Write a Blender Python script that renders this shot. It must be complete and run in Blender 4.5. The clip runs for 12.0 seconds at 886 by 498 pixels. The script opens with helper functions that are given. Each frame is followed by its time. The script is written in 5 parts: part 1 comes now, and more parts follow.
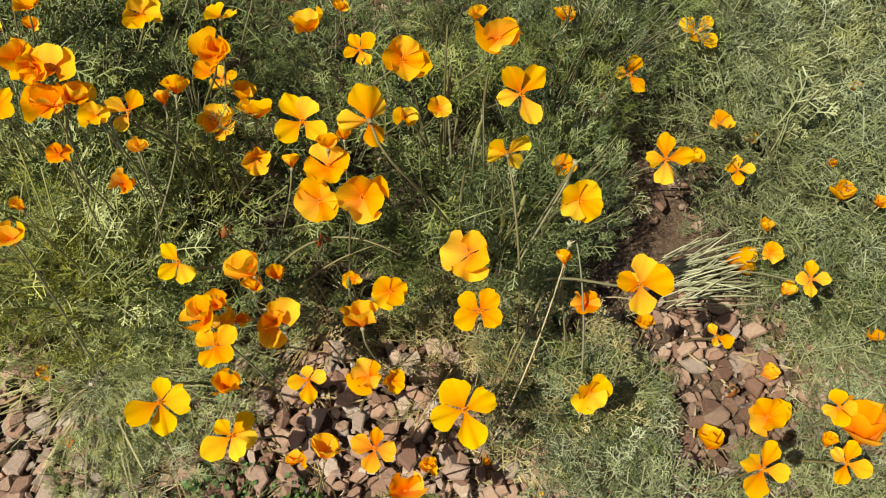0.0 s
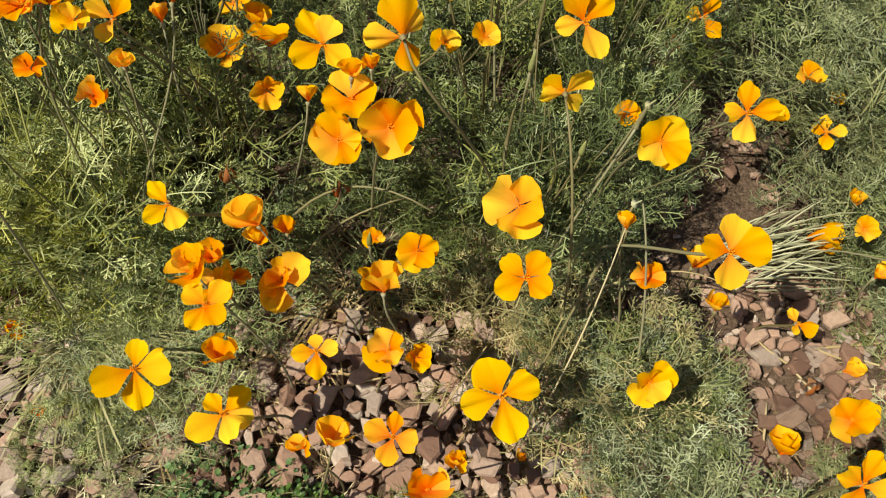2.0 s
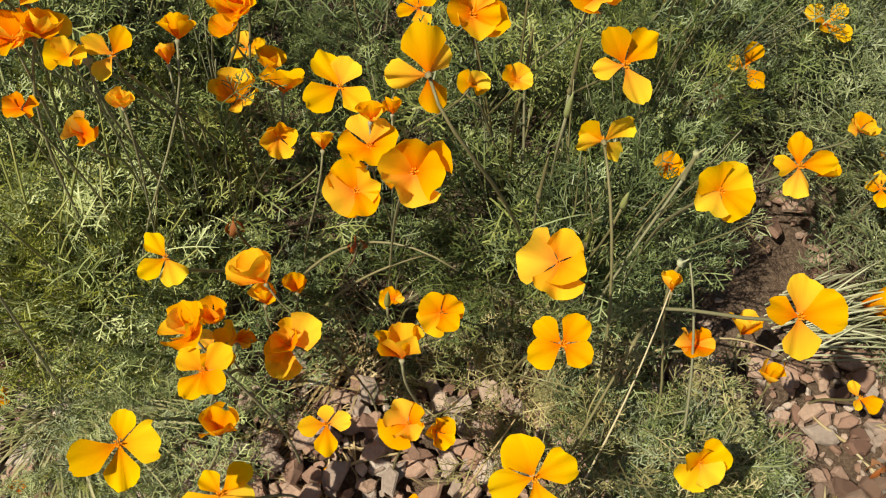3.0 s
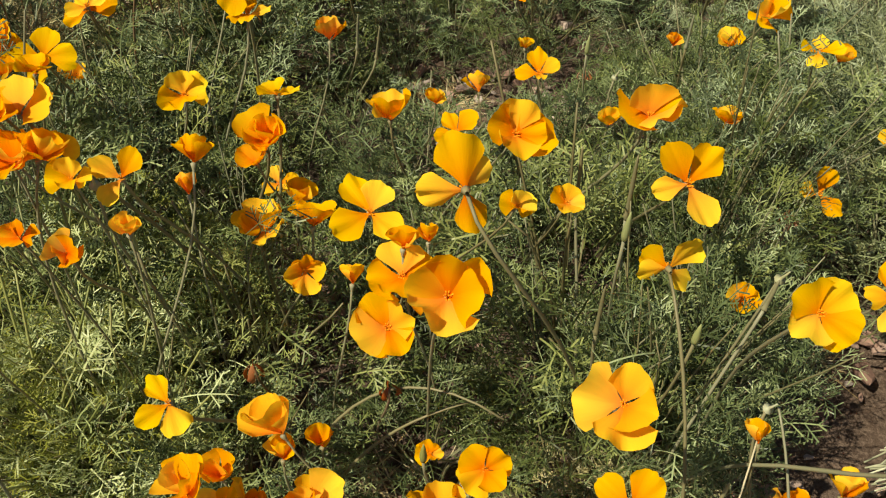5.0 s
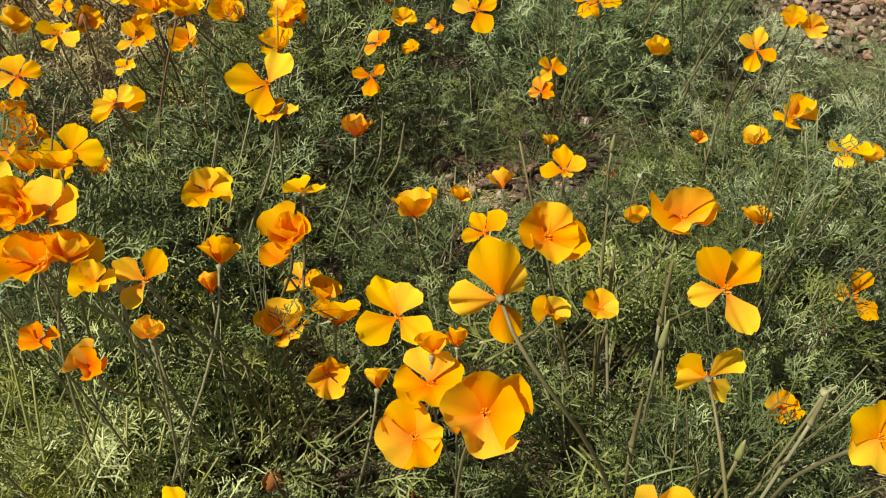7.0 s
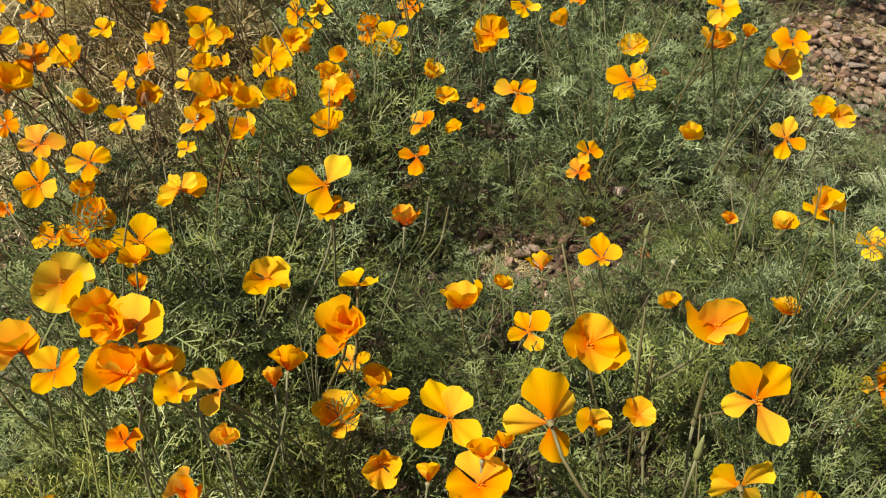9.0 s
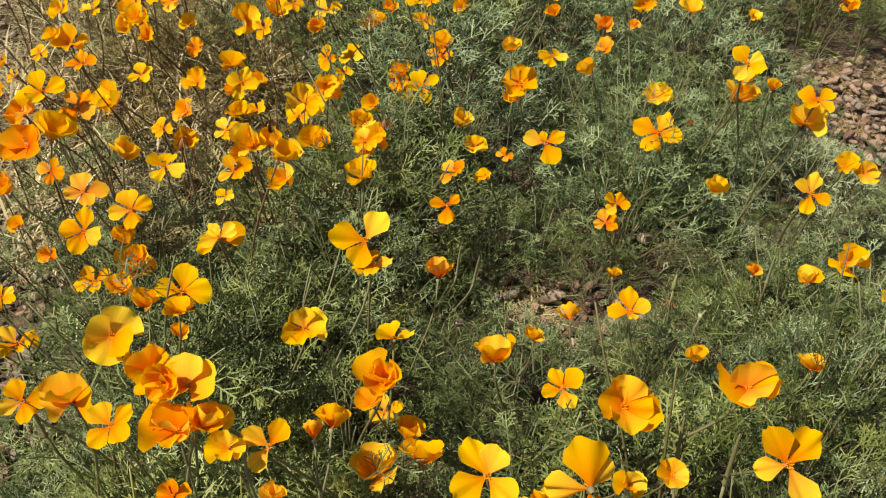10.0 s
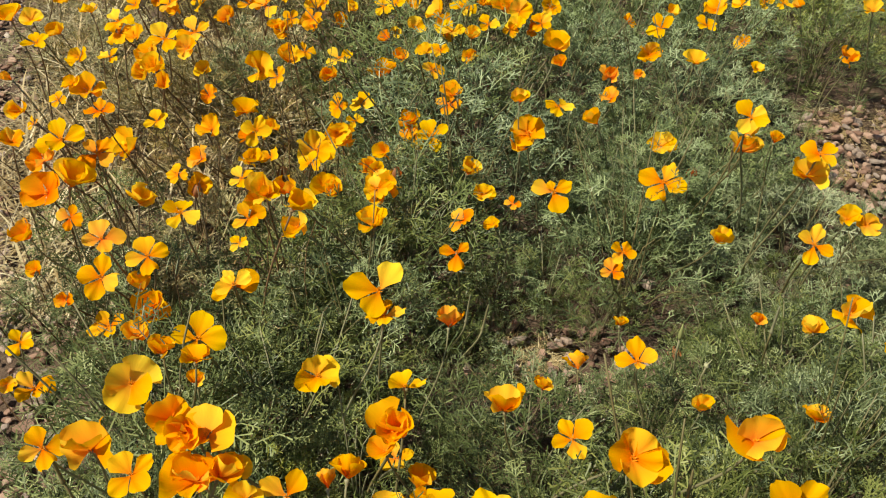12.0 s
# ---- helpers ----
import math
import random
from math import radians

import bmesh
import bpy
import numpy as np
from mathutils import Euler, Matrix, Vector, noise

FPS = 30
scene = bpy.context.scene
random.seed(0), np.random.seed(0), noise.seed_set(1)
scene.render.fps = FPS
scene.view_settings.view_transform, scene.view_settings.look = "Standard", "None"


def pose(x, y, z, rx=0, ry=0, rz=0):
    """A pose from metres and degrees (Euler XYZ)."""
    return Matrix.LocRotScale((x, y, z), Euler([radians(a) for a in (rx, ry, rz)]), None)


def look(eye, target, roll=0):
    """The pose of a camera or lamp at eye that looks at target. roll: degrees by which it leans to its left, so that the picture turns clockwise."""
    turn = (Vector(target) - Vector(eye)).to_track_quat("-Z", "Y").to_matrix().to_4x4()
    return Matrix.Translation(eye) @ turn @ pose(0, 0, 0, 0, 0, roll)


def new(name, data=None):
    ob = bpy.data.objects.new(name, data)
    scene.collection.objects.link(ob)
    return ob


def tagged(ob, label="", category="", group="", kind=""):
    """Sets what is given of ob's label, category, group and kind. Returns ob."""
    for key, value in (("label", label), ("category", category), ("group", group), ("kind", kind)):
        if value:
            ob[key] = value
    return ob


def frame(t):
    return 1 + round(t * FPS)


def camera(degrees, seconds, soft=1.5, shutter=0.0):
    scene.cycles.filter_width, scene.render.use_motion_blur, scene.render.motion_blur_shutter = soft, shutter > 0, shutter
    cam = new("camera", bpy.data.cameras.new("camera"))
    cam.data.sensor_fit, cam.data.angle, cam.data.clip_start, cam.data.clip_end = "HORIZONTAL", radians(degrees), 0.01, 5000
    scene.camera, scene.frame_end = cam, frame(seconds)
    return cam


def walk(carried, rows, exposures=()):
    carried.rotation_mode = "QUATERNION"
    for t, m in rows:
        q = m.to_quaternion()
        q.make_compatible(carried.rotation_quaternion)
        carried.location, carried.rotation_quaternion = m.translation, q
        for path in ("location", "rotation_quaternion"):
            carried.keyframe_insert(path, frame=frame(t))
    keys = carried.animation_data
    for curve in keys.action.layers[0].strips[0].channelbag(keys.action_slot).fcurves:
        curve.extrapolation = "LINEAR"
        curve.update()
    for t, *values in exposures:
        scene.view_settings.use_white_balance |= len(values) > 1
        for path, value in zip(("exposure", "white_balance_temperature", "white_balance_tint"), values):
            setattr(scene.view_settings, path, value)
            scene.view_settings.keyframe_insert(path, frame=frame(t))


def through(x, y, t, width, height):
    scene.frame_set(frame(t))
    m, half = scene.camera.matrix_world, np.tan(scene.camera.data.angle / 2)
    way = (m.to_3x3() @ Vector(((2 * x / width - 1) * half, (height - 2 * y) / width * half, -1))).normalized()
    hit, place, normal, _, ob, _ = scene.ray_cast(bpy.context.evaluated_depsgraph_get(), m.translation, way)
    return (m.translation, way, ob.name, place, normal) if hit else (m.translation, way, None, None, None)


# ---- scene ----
cam = camera(53.45, 12.0, 1.15)
# seconds, eye, point looked at, roll
PATH = [
    (0, (-0.0783, 0.2298, 1.0863), (-0.0151, 0.7252, 0.2200), 10.31),
    (0.5, (-0.0801, 0.2374, 1.0529), (-0.0187, 0.7232, 0.1810), 10.80),
    (1, (-0.0788, 0.2509, 1.0104), (-0.0181, 0.7226, 0.1307), 11.79),
    (1.5, (-0.0802, 0.2653, 0.9740), (-0.0298, 0.7346, 0.0924), 11.33),
    (2, (-0.0818, 0.2831, 0.9354), (-0.0417, 0.7601, 0.0574), 10.62),
    (2.5, (-0.0864, 0.3049, 0.9026), (-0.0571, 0.8043, 0.0367), 9.66),
    (3, (-0.0887, 0.3174, 0.8651), (-0.0727, 0.8557, 0.0224), 8.47),
    (3.2, (-0.0875, 0.3261, 0.8531), (-0.0795, 0.8772, 0.0187), 7.79),
    (4.8, (-0.0769, 0.3546, 0.7922), (-0.1398, 1.0169, 0.0456), 2.12),
    (5, (-0.0784, 0.3570, 0.7816), (-0.1426, 1.0315, 0.0461), 2.28),
    (5.5, (-0.0817, 0.3676, 0.7771), (-0.1514, 1.0608, 0.0597), 2.60),
    (6, (-0.0905, 0.3758, 0.7733), (-0.1654, 1.0924, 0.0798), 2.61),
    (6.5, (-0.0945, 0.3788, 0.7729), (-0.1734, 1.1147, 0.1004), 2.35),
    (8.3, (-0.1062, 0.3767, 0.8346), (-0.2141, 1.1169, 0.1709), 1.30),
    (8.5, (-0.1116, 0.3805, 0.8442), (-0.2201, 1.1230, 0.1833), 1.42),
    (9, (-0.1223, 0.3837, 0.8698), (-0.2367, 1.1316, 0.2158), 1.52),
    (9.5, (-0.1368, 0.3841, 0.8876), (-0.2572, 1.1382, 0.2419), 1.70),
    (10, (-0.1477, 0.3818, 0.9090), (-0.2783, 1.1445, 0.2755), 1.67),
    (10.5, (-0.1533, 0.3785, 0.9237), (-0.2885, 1.1526, 0.3053), 1.79),
    (11, (-0.1528, 0.3770, 0.9327), (-0.2876, 1.1586, 0.3237), 1.88),
    (11.5, (-0.1527, 0.3747, 0.9348), (-0.2884, 1.1598, 0.3306), 1.96),
    (12, (-0.1588, 0.3733, 0.9332), (-0.2958, 1.1606, 0.3320), 2.03),
]
walk(cam, [(t, look(eye, aim, roll)) for t, eye, aim, roll in PATH])

# ---- daylight ----
SUN_AZ, SUN_EL = 214.0, 54.0     # bearing of the sun from +x, counter-clockwise, and its height, in degrees
sun_way = Vector((math.cos(radians(SUN_AZ)) * math.cos(radians(SUN_EL)), math.sin(radians(SUN_AZ)) * math.cos(radians(SUN_EL)), math.sin(radians(SUN_EL))))
world = bpy.data.worlds.new("daylight")
scene.world = world
world.use_nodes = True
sky = world.node_tree.nodes.new("ShaderNodeTexSky")
sky.sky_type, sky.sun_disc = "NISHITA", False
sky.sun_elevation, sky.sun_rotation = radians(SUN_EL), radians(90 - SUN_AZ)
world.node_tree.links.new(sky.outputs["Color"], world.node_tree.nodes["Background"].inputs["Color"])
world.node_tree.nodes["Background"].inputs["Strength"].default_value = 0.05
sun = new("sun", bpy.data.lights.new("sun", "SUN"))
sun.data.energy, sun.data.angle, sun.data.color = 5.0, radians(0.55), (1.0, 0.92, 0.75)
sun.matrix_world = look(sun_way * 10, (0, 0, 0))
scene.view_settings.exposure = 0.25


# ---- materials ----
class Mat:
    """A node material, built up step by step."""

    def __init__(self, name):
        self.m = bpy.data.materials.new(name)
        self.m.use_nodes = True
        self.t = self.m.node_tree
        self.bsdf = self.t.nodes["Principled BSDF"]
        self.out = self.t.nodes["Material Output"]

    def node(self, kind, **values):
        n = self.t.nodes.new(kind)
        for key, value in values.items():
            n.inputs[key].default_value = value
        return n

    def link(self, a, b):
        self.t.links.new(a, b)

    def noise(self, scale, detail=4.0, rough=0.6, space="Object", stretch=None):
        co = self.node("ShaderNodeTexCoord").outputs[space]
        if stretch:
            mp = self.node("ShaderNodeMapping")
            mp.inputs["Scale"].default_value = stretch
            self.link(co, mp.inputs["Vector"])
            co = mp.outputs["Vector"]
        n = self.node("ShaderNodeTexNoise", Scale=scale, Detail=detail, Roughness=rough)
        self.link(co, n.inputs["Vector"])
        return n.outputs["Fac"]

    def ramp(self, fac, stops):
        r = self.t.nodes.new("ShaderNodeValToRGB")
        while len(r.color_ramp.elements) < len(stops):
            r.color_ramp.elements.new(0.5)
        for e, (at, colour) in zip(r.color_ramp.elements, stops):
            e.position, e.color = at, (*colour, 1)
        self.link(fac, r.inputs["Fac"])
        return r.outputs["Color"]

    def mix(self, fac, a, b, blend="MIX"):
        n = self.t.nodes.new("ShaderNodeMix")
        n.data_type, n.blend_type = "RGBA", blend
        for value, slot in ((fac, 0), (a, 6), (b, 7)):
            if isinstance(value, (int, float)):
                n.inputs[slot].default_value = value
            elif isinstance(value, tuple):
                n.inputs[slot].default_value = (*value, 1)
            else:
                self.link(value, n.inputs[slot])
        return n.outputs[2]

    def vary(self, colour, fac, hue=0.02, value=0.3, sat=0.2):
        """Shifts hue, saturation and value of a colour by a random number from 0 to 1."""
        h = self.node("ShaderNodeHueSaturation")
        for slot, low, high in (("Hue", 0.5 - hue, 0.5 + hue), ("Value", 1 - value, 1 + value), ("Saturation", 1 + sat, 1 - sat)):
            r = self.node("ShaderNodeMapRange")
            r.inputs["To Min"].default_value, r.inputs["To Max"].default_value = low, high
            self.link(fac, r.inputs["Value"])
            self.link(r.outputs["Result"], h.inputs[slot])
        self.link(colour, h.inputs["Color"])
        return h.outputs["Color"]

    def bump(self, height, strength=0.3, distance=0.002):
        b = self.node("ShaderNodeBump", Strength=strength, Distance=distance)
        self.link(height, b.inputs["Height"])
        self.link(b.outputs["Normal"], self.bsdf.inputs["Normal"])
        return b.outputs["Normal"]

    def finish(self, colour, rough=0.7, spec=0.3, through=0.0, tint=None):
        self.bsdf.inputs["Roughness"].default_value = rough
        self.bsdf.inputs["Specular IOR Level"].default_value = spec
        self.link(colour, self.bsdf.inputs["Base Color"])
        if through:
            tr = self.node("ShaderNodeBsdfTranslucent")
            self.link(tint or colour, tr.inputs["Color"])
            mx = self.node("ShaderNodeMixShader", Fac=through)
            self.link(self.bsdf.outputs["BSDF"], mx.inputs[1])
            self.link(tr.outputs["BSDF"], mx.inputs[2])
            self.link(mx.outputs["Shader"], self.out.inputs["Surface"])
        return self.m


def petal_material(name, heart, middle, rim):
    m = Mat(name)
    uv = m.node("ShaderNodeUVMap")
    sep = m.node("ShaderNodeSeparateXYZ")
    m.link(uv.outputs["UV"], sep.inputs["Vector"])
    veins = m.node("ShaderNodeTexNoise", Scale=1.0, Detail=3.0)
    mp = m.node("ShaderNodeMapping")
    mp.inputs["Scale"].default_value = (1.5, 22.0, 1.0)
    m.link(uv.outputs["UV"], mp.inputs["Vector"])
    m.link(mp.outputs["Vector"], veins.inputs["Vector"])
    shift = m.node("ShaderNodeMath")
    shift.operation = "MULTIPLY_ADD"
    m.link(veins.outputs["Fac"], shift.inputs[0])
    shift.inputs[1].default_value = 0.14
    m.link(sep.outputs["X"], shift.inputs[2])
    col = m.ramp(shift.outputs["Value"], [(0.16, heart), (0.50, middle), (0.98, rim)])
    rnd = m.node("ShaderNodeObjectInfo").outputs["Random"]
    col = m.vary(col, rnd, 0.012, 0.1, 0.04)
    m.bump(veins.outputs["Fac"], 0.22, 0.0012)
    return m.finish(col, 0.7, 0.03, 0.38)


def leaf_material(name, dark, mid, pale, value=0.28, through=0.18, few=0.5, whole=False):
    """whole: one tone for each leaf, kept in its UV, with its lobes a little apart; otherwise one for each strip."""
    m = Mat(name)
    rnd = m.node("ShaderNodeNewGeometry").outputs["Random Per Island"]
    if whole:
        sep = m.node("ShaderNodeSeparateXYZ")
        m.link(m.node("ShaderNodeUVMap").outputs["UV"], sep.inputs["Vector"])
        lobe_tone = m.node("ShaderNodeMapRange")
        lobe_tone.inputs["To Min"].default_value, lobe_tone.inputs["To Max"].default_value = -0.28, 0.28
        m.link(rnd, lobe_tone.inputs["Value"])
        add = m.node("ShaderNodeMath")
        add.operation, add.use_clamp = "ADD", True
        m.link(sep.outputs["X"], add.inputs[0])
        m.link(lobe_tone.outputs["Result"], add.inputs[1])
        rnd = add.outputs["Value"]
    col = m.ramp(rnd, [(0.0, dark), (few, mid), (1.0, pale)])
    col = m.vary(col, m.node("ShaderNodeObjectInfo").outputs["Random"], 0.018, value, 0.25)
    patch = m.noise(60.0)
    col = m.mix(patch, col, m.mix(0.25, col, pale), "MIX")
    return m.finish(col, 0.45, 0.32, through)


GOLD = petal_material("golden petal", (0.88, 0.22, 0.0), (0.95, 0.40, 0.0), (0.97, 0.555, 0.002))
LEMON = petal_material("yellow gold petal", (0.90, 0.30, 0.0), (0.96, 0.49, 0.002), (0.97, 0.63, 0.006))
ORANGE = petal_material("deep orange petal", (0.86, 0.15, 0.0), (0.94, 0.29, 0.0), (0.96, 0.45, 0.002))
LEAF = leaf_material("grey-green feathery leaf", (0.020, 0.036, 0.009), (0.095, 0.135, 0.040), (0.33, 0.38, 0.155), 0.26, 0.11, 0.5, True)
FAR_LEAF = leaf_material("green feathery leaf", (0.028, 0.052, 0.015), (0.125, 0.178, 0.060), (0.36, 0.43, 0.20), 0.24, 0.13, 0.5, True)
GLAUCOUS = leaf_material("pale glaucous feathery leaf", (0.065, 0.09, 0.032), (0.205, 0.24, 0.105), (0.42, 0.455, 0.235), 0.2, 0.11, 0.5, True)
OLIVE = leaf_material("withering olive leaf", (0.09, 0.085, 0.026), (0.25, 0.225, 0.078), (0.50, 0.43, 0.19), 0.24, 0.11, 0.5, True)
FRESH = leaf_material("fresh green leaf", (0.11, 0.145, 0.024), (0.30, 0.34, 0.08), (0.55, 0.57, 0.21), 0.22, 0.13, 0.5, True)
GREEN_STALK = leaf_material("fresh green stalk", (0.12, 0.15, 0.035), (0.25, 0.28, 0.08), (0.42, 0.42, 0.17), 0.2, 0.1)
STALK = leaf_material("pale green stalk", (0.14, 0.135, 0.06), (0.22, 0.205, 0.10), (0.30, 0.28, 0.15), 0.25, 0.1)
STRAW = leaf_material("dry straw", (0.16, 0.115, 0.05), (0.40, 0.31, 0.145), (0.68, 0.57, 0.33), 0.25, 0.1)
BROWN = leaf_material("reddish brown stalk", (0.12, 0.075, 0.04), (0.20, 0.125, 0.065), (0.27, 0.20, 0.11), 0.25, 0.1)
CROWN = leaf_material("flattened pale stem", (0.19, 0.19, 0.085), (0.36, 0.36, 0.17), (0.56, 0.54, 0.32), 0.2, 0.15)
WITHERED = leaf_material("withered reddish brown petal", (0.16, 0.05, 0.02), (0.30, 0.105, 0.035), (0.42, 0.20, 0.07), 0.25, 0.2)
WEED = leaf_material("dark green weed leaf", (0.022, 0.055, 0.013), (0.06, 0.13, 0.03), (0.17, 0.28, 0.085), 0.2, 0.2)


def stamen_material():
    m = Mat("orange stamens")
    col = m.ramp(m.noise(300.0), [(0.3, (0.70, 0.22, 0.004)), (0.7, (0.88, 0.42, 0.01))])
    return m.finish(col, 0.7, 0.2)


def stone_material():
    m = Mat("pinkish brown gravel stone")
    g = m.node("ShaderNodeNewGeometry").outputs["Random Per Island"]
    o = m.node("ShaderNodeObjectInfo").outputs["Random"]
    add = m.node("ShaderNodeMath")
    add.operation = "ADD"
    m.link(g, add.inputs[0])
    m.link(o, add.inputs[1])
    frac = m.node("ShaderNodeMath")
    frac.operation = "FRACT"
    m.link(add.outputs["Value"], frac.inputs[0])
    col = m.ramp(frac.outputs["Value"], [(0.0, (0.20, 0.115, 0.08)), (0.2, (0.37, 0.235, 0.165)), (0.42, (0.47, 0.33, 0.24)), (0.6, (0.36, 0.31, 0.26)), (0.78, (0.44, 0.27, 0.185)), (0.93, (0.56, 0.43, 0.33)), (1.0, (0.62, 0.54, 0.45))])
    speck = m.noise(220.0, 6.0, 0.7)
    col = m.mix(m.ramp(speck, [(0.35, (0, 0, 0)), (0.7, (0.75, 0.75, 0.75))]), col, m.mix(0.55, col, (0.16, 0.10, 0.075)))
    m.bump(m.noise(110.0, 8.0, 0.75), 0.9, 0.003)
    return m.finish(col, 0.85, 0.25)


def soil_material():
    m = Mat("brown soil with litter")
    col = m.ramp(m.noise(9.0, 8.0, 0.7), [(0.3, (0.06, 0.04, 0.028)), (0.55, (0.115, 0.078, 0.053)), (0.75, (0.20, 0.143, 0.10))])
    col = m.mix(m.ramp(m.noise(240.0, 6.0, 0.75), [(0.45, (0, 0, 0)), (0.7, (0.8, 0.8, 0.8))]), col, (0.30, 0.22, 0.155))
    m.bump(m.noise(130.0, 8.0, 0.75), 0.9, 0.006)
    return m.finish(col, 0.92, 0.15)


def pale_material():
    m = Mat("whitish stone")
    col = m.ramp(m.noise(260.0, 5.0), [(0.3, (0.50, 0.45, 0.37)), (0.7, (0.72, 0.68, 0.60))])
    m.bump(m.noise(300.0, 6.0), 0.4, 0.001)
    return m.finish(col, 0.8, 0.25)


PALE = pale_material()
STAMEN, STONE, SOIL = stamen_material(), stone_material(), soil_material()


# ---- tools for building ----
def mesh_of(name, verts, faces, material, smooth=False, uvs=None):
    me = bpy.data.meshes.new(name)
    me.from_pydata(verts, [], faces)
    me.materials.append(material)
    if uvs is not None:
        layer = me.uv_layers.new(name="UVMap")
        for loop in me.loops:
            layer.data[loop.index].uv = uvs[loop.vertex_index]
    if smooth:
        me.polygons.foreach_set("use_smooth", [True] * len(me.polygons))
    me.update()
    return me


def child(name, me, parent, m=None, label=""):
    ob = new(name, me)
    ob.parent = parent
    if m is not None:
        ob.matrix_basis = m
    return tagged(ob, label)


def bezier(a, b, c, d, n):
    pts = []
    for i in range(n + 1):
        t = i / n
        pts.append(a * (1 - t) ** 3 + b * 3 * t * (1 - t) ** 2 + c * 3 * t * t * (1 - t) + d * t ** 3)
    return pts


def tube(verts, faces, pts, radii, sides=5):
    """Adds a round tube along pts to the lists."""
    start = len(verts)
    n = len(pts)
    for i, p in enumerate(pts):
        way = (pts[min(i + 1, n - 1)] - pts[max(i - 1, 0)]).normalized()
        u = way.orthogonal().normalized() if i == 0 else (u - way * u.dot(way)).normalized()
        v = way.cross(u)
        for k in range(sides):
            a = 2 * math.pi * k / sides
            verts.append(p + (u * math.cos(a) + v * math.sin(a)) * radii[i])
    for i in range(n - 1):
        for k in range(sides):
            a, b = start + i * sides + k, start + i * sides + (k + 1) % sides
            faces.append((a, b, b + sides, a + sides))
    faces.append(tuple(start + (n - 1) * sides + k for k in range(sides)))


def blade(verts, faces, pts, width, side):
    """Adds a narrow, keeled leaf strip along pts, which tapers to its tip."""
    start = len(verts)
    n = len(pts)
    for i, p in enumerate(pts[:-1]):
        w = width * (0.55 + 0.45 * math.sin(math.pi * (0.25 + 0.6 * i / (n - 1)))) / 2
        verts.append(p - side * w)
        verts.append(p + side * w)
    verts.append(pts[-1])
    for i in range(n - 2):
        a = start + 2 * i
        faces.append((a, a + 1, a + 3, a + 2))
    a = start + 2 * (n - 2)
    faces.append((a, a + 1, a + 2))


# where bare gravel shows: centre and radii of the gaps between the plants
GAPS = [(-0.52, 0.54, 0.14, 0.12), (-0.10, 0.58, 0.17, 0.07), (0.06, 0.505, 0.17, 0.06), (0.42, 0.645, 0.145, 0.11), (0.33, 0.555, 0.06, 0.07), (0.03, 0.53, 0.10, 0.06), (0.235, 0.565, 0.03, 0.03),
        (0.26, 0.88, 0.09, 0.105), (0.24, 0.75, 0.05, 0.04), (-0.13, 1.34, 0.08, 0.045), (0.49, 2.10, 0.19, 0.19), (0.75, 2.30, 0.2, 0.2)]


def gap(x, y):
    """How far inside bare ground a place lies, in metres; below 0 among the plants."""
    best = max((1 - math.hypot((x - cx) / rx, (y - cy) / ry)) * min(rx, ry) for cx, cy, rx, ry in GAPS)
    edge = -0.96 - 0.62 * (y - 1.3) + 0.06 * math.sin(5 * y)      # the bed's edge, beyond which lies the gravel path
    return max(best, 0.8 * (edge - x), 0.36 - y)


def rise(x, y):
    """The height of the ground."""
    far = min(1.0, max(0.0, (math.hypot(x, y - 1.2) - 2.5) / 6))
    return 0.012 * noise.noise((x * 2.2, y * 2.2, 0.3)) * (1 - far) + 0.25 * far * noise.noise((x * 0.12, y * 0.12, 4.0))


# ---- the ground: one sheet, fine near the bed and coarse towards the horizon ----
def build_ground():
    steps = [-0.9 + 0.05 * i for i in range(37)]
    far = [1.0, 1.25, 1.6, 2.2, 3.2, 5, 8, 14, 25, 50, 110, 260, 600]
    xs = [-0.2 - f * 1.15 for f in reversed(far)] + [-0.2 + s * 1.1 for s in steps] + [-0.2 + f * 1.15 for f in far]
    ys = [1.3 - f * 1.4 for f in reversed(far)] + [1.3 + s * 1.45 for s in steps] + [1.3 + f * 1.4 for f in far]
    verts = [(x, y, rise(x, y) - 0.004) for y in ys for x in xs]
    w = len(xs)
    faces = [(j * w + i, j * w + i + 1, (j + 1) * w + i + 1, (j + 1) * w + i) for j in range(len(ys) - 1) for i in range(w - 1)]
    ob = new("ground", mesh_of("ground", verts, faces, SOIL, True))
    return tagged(ob, "brown stony soil strewn with gravel and dry litter", "ground", kind="structure")


ground = build_ground()


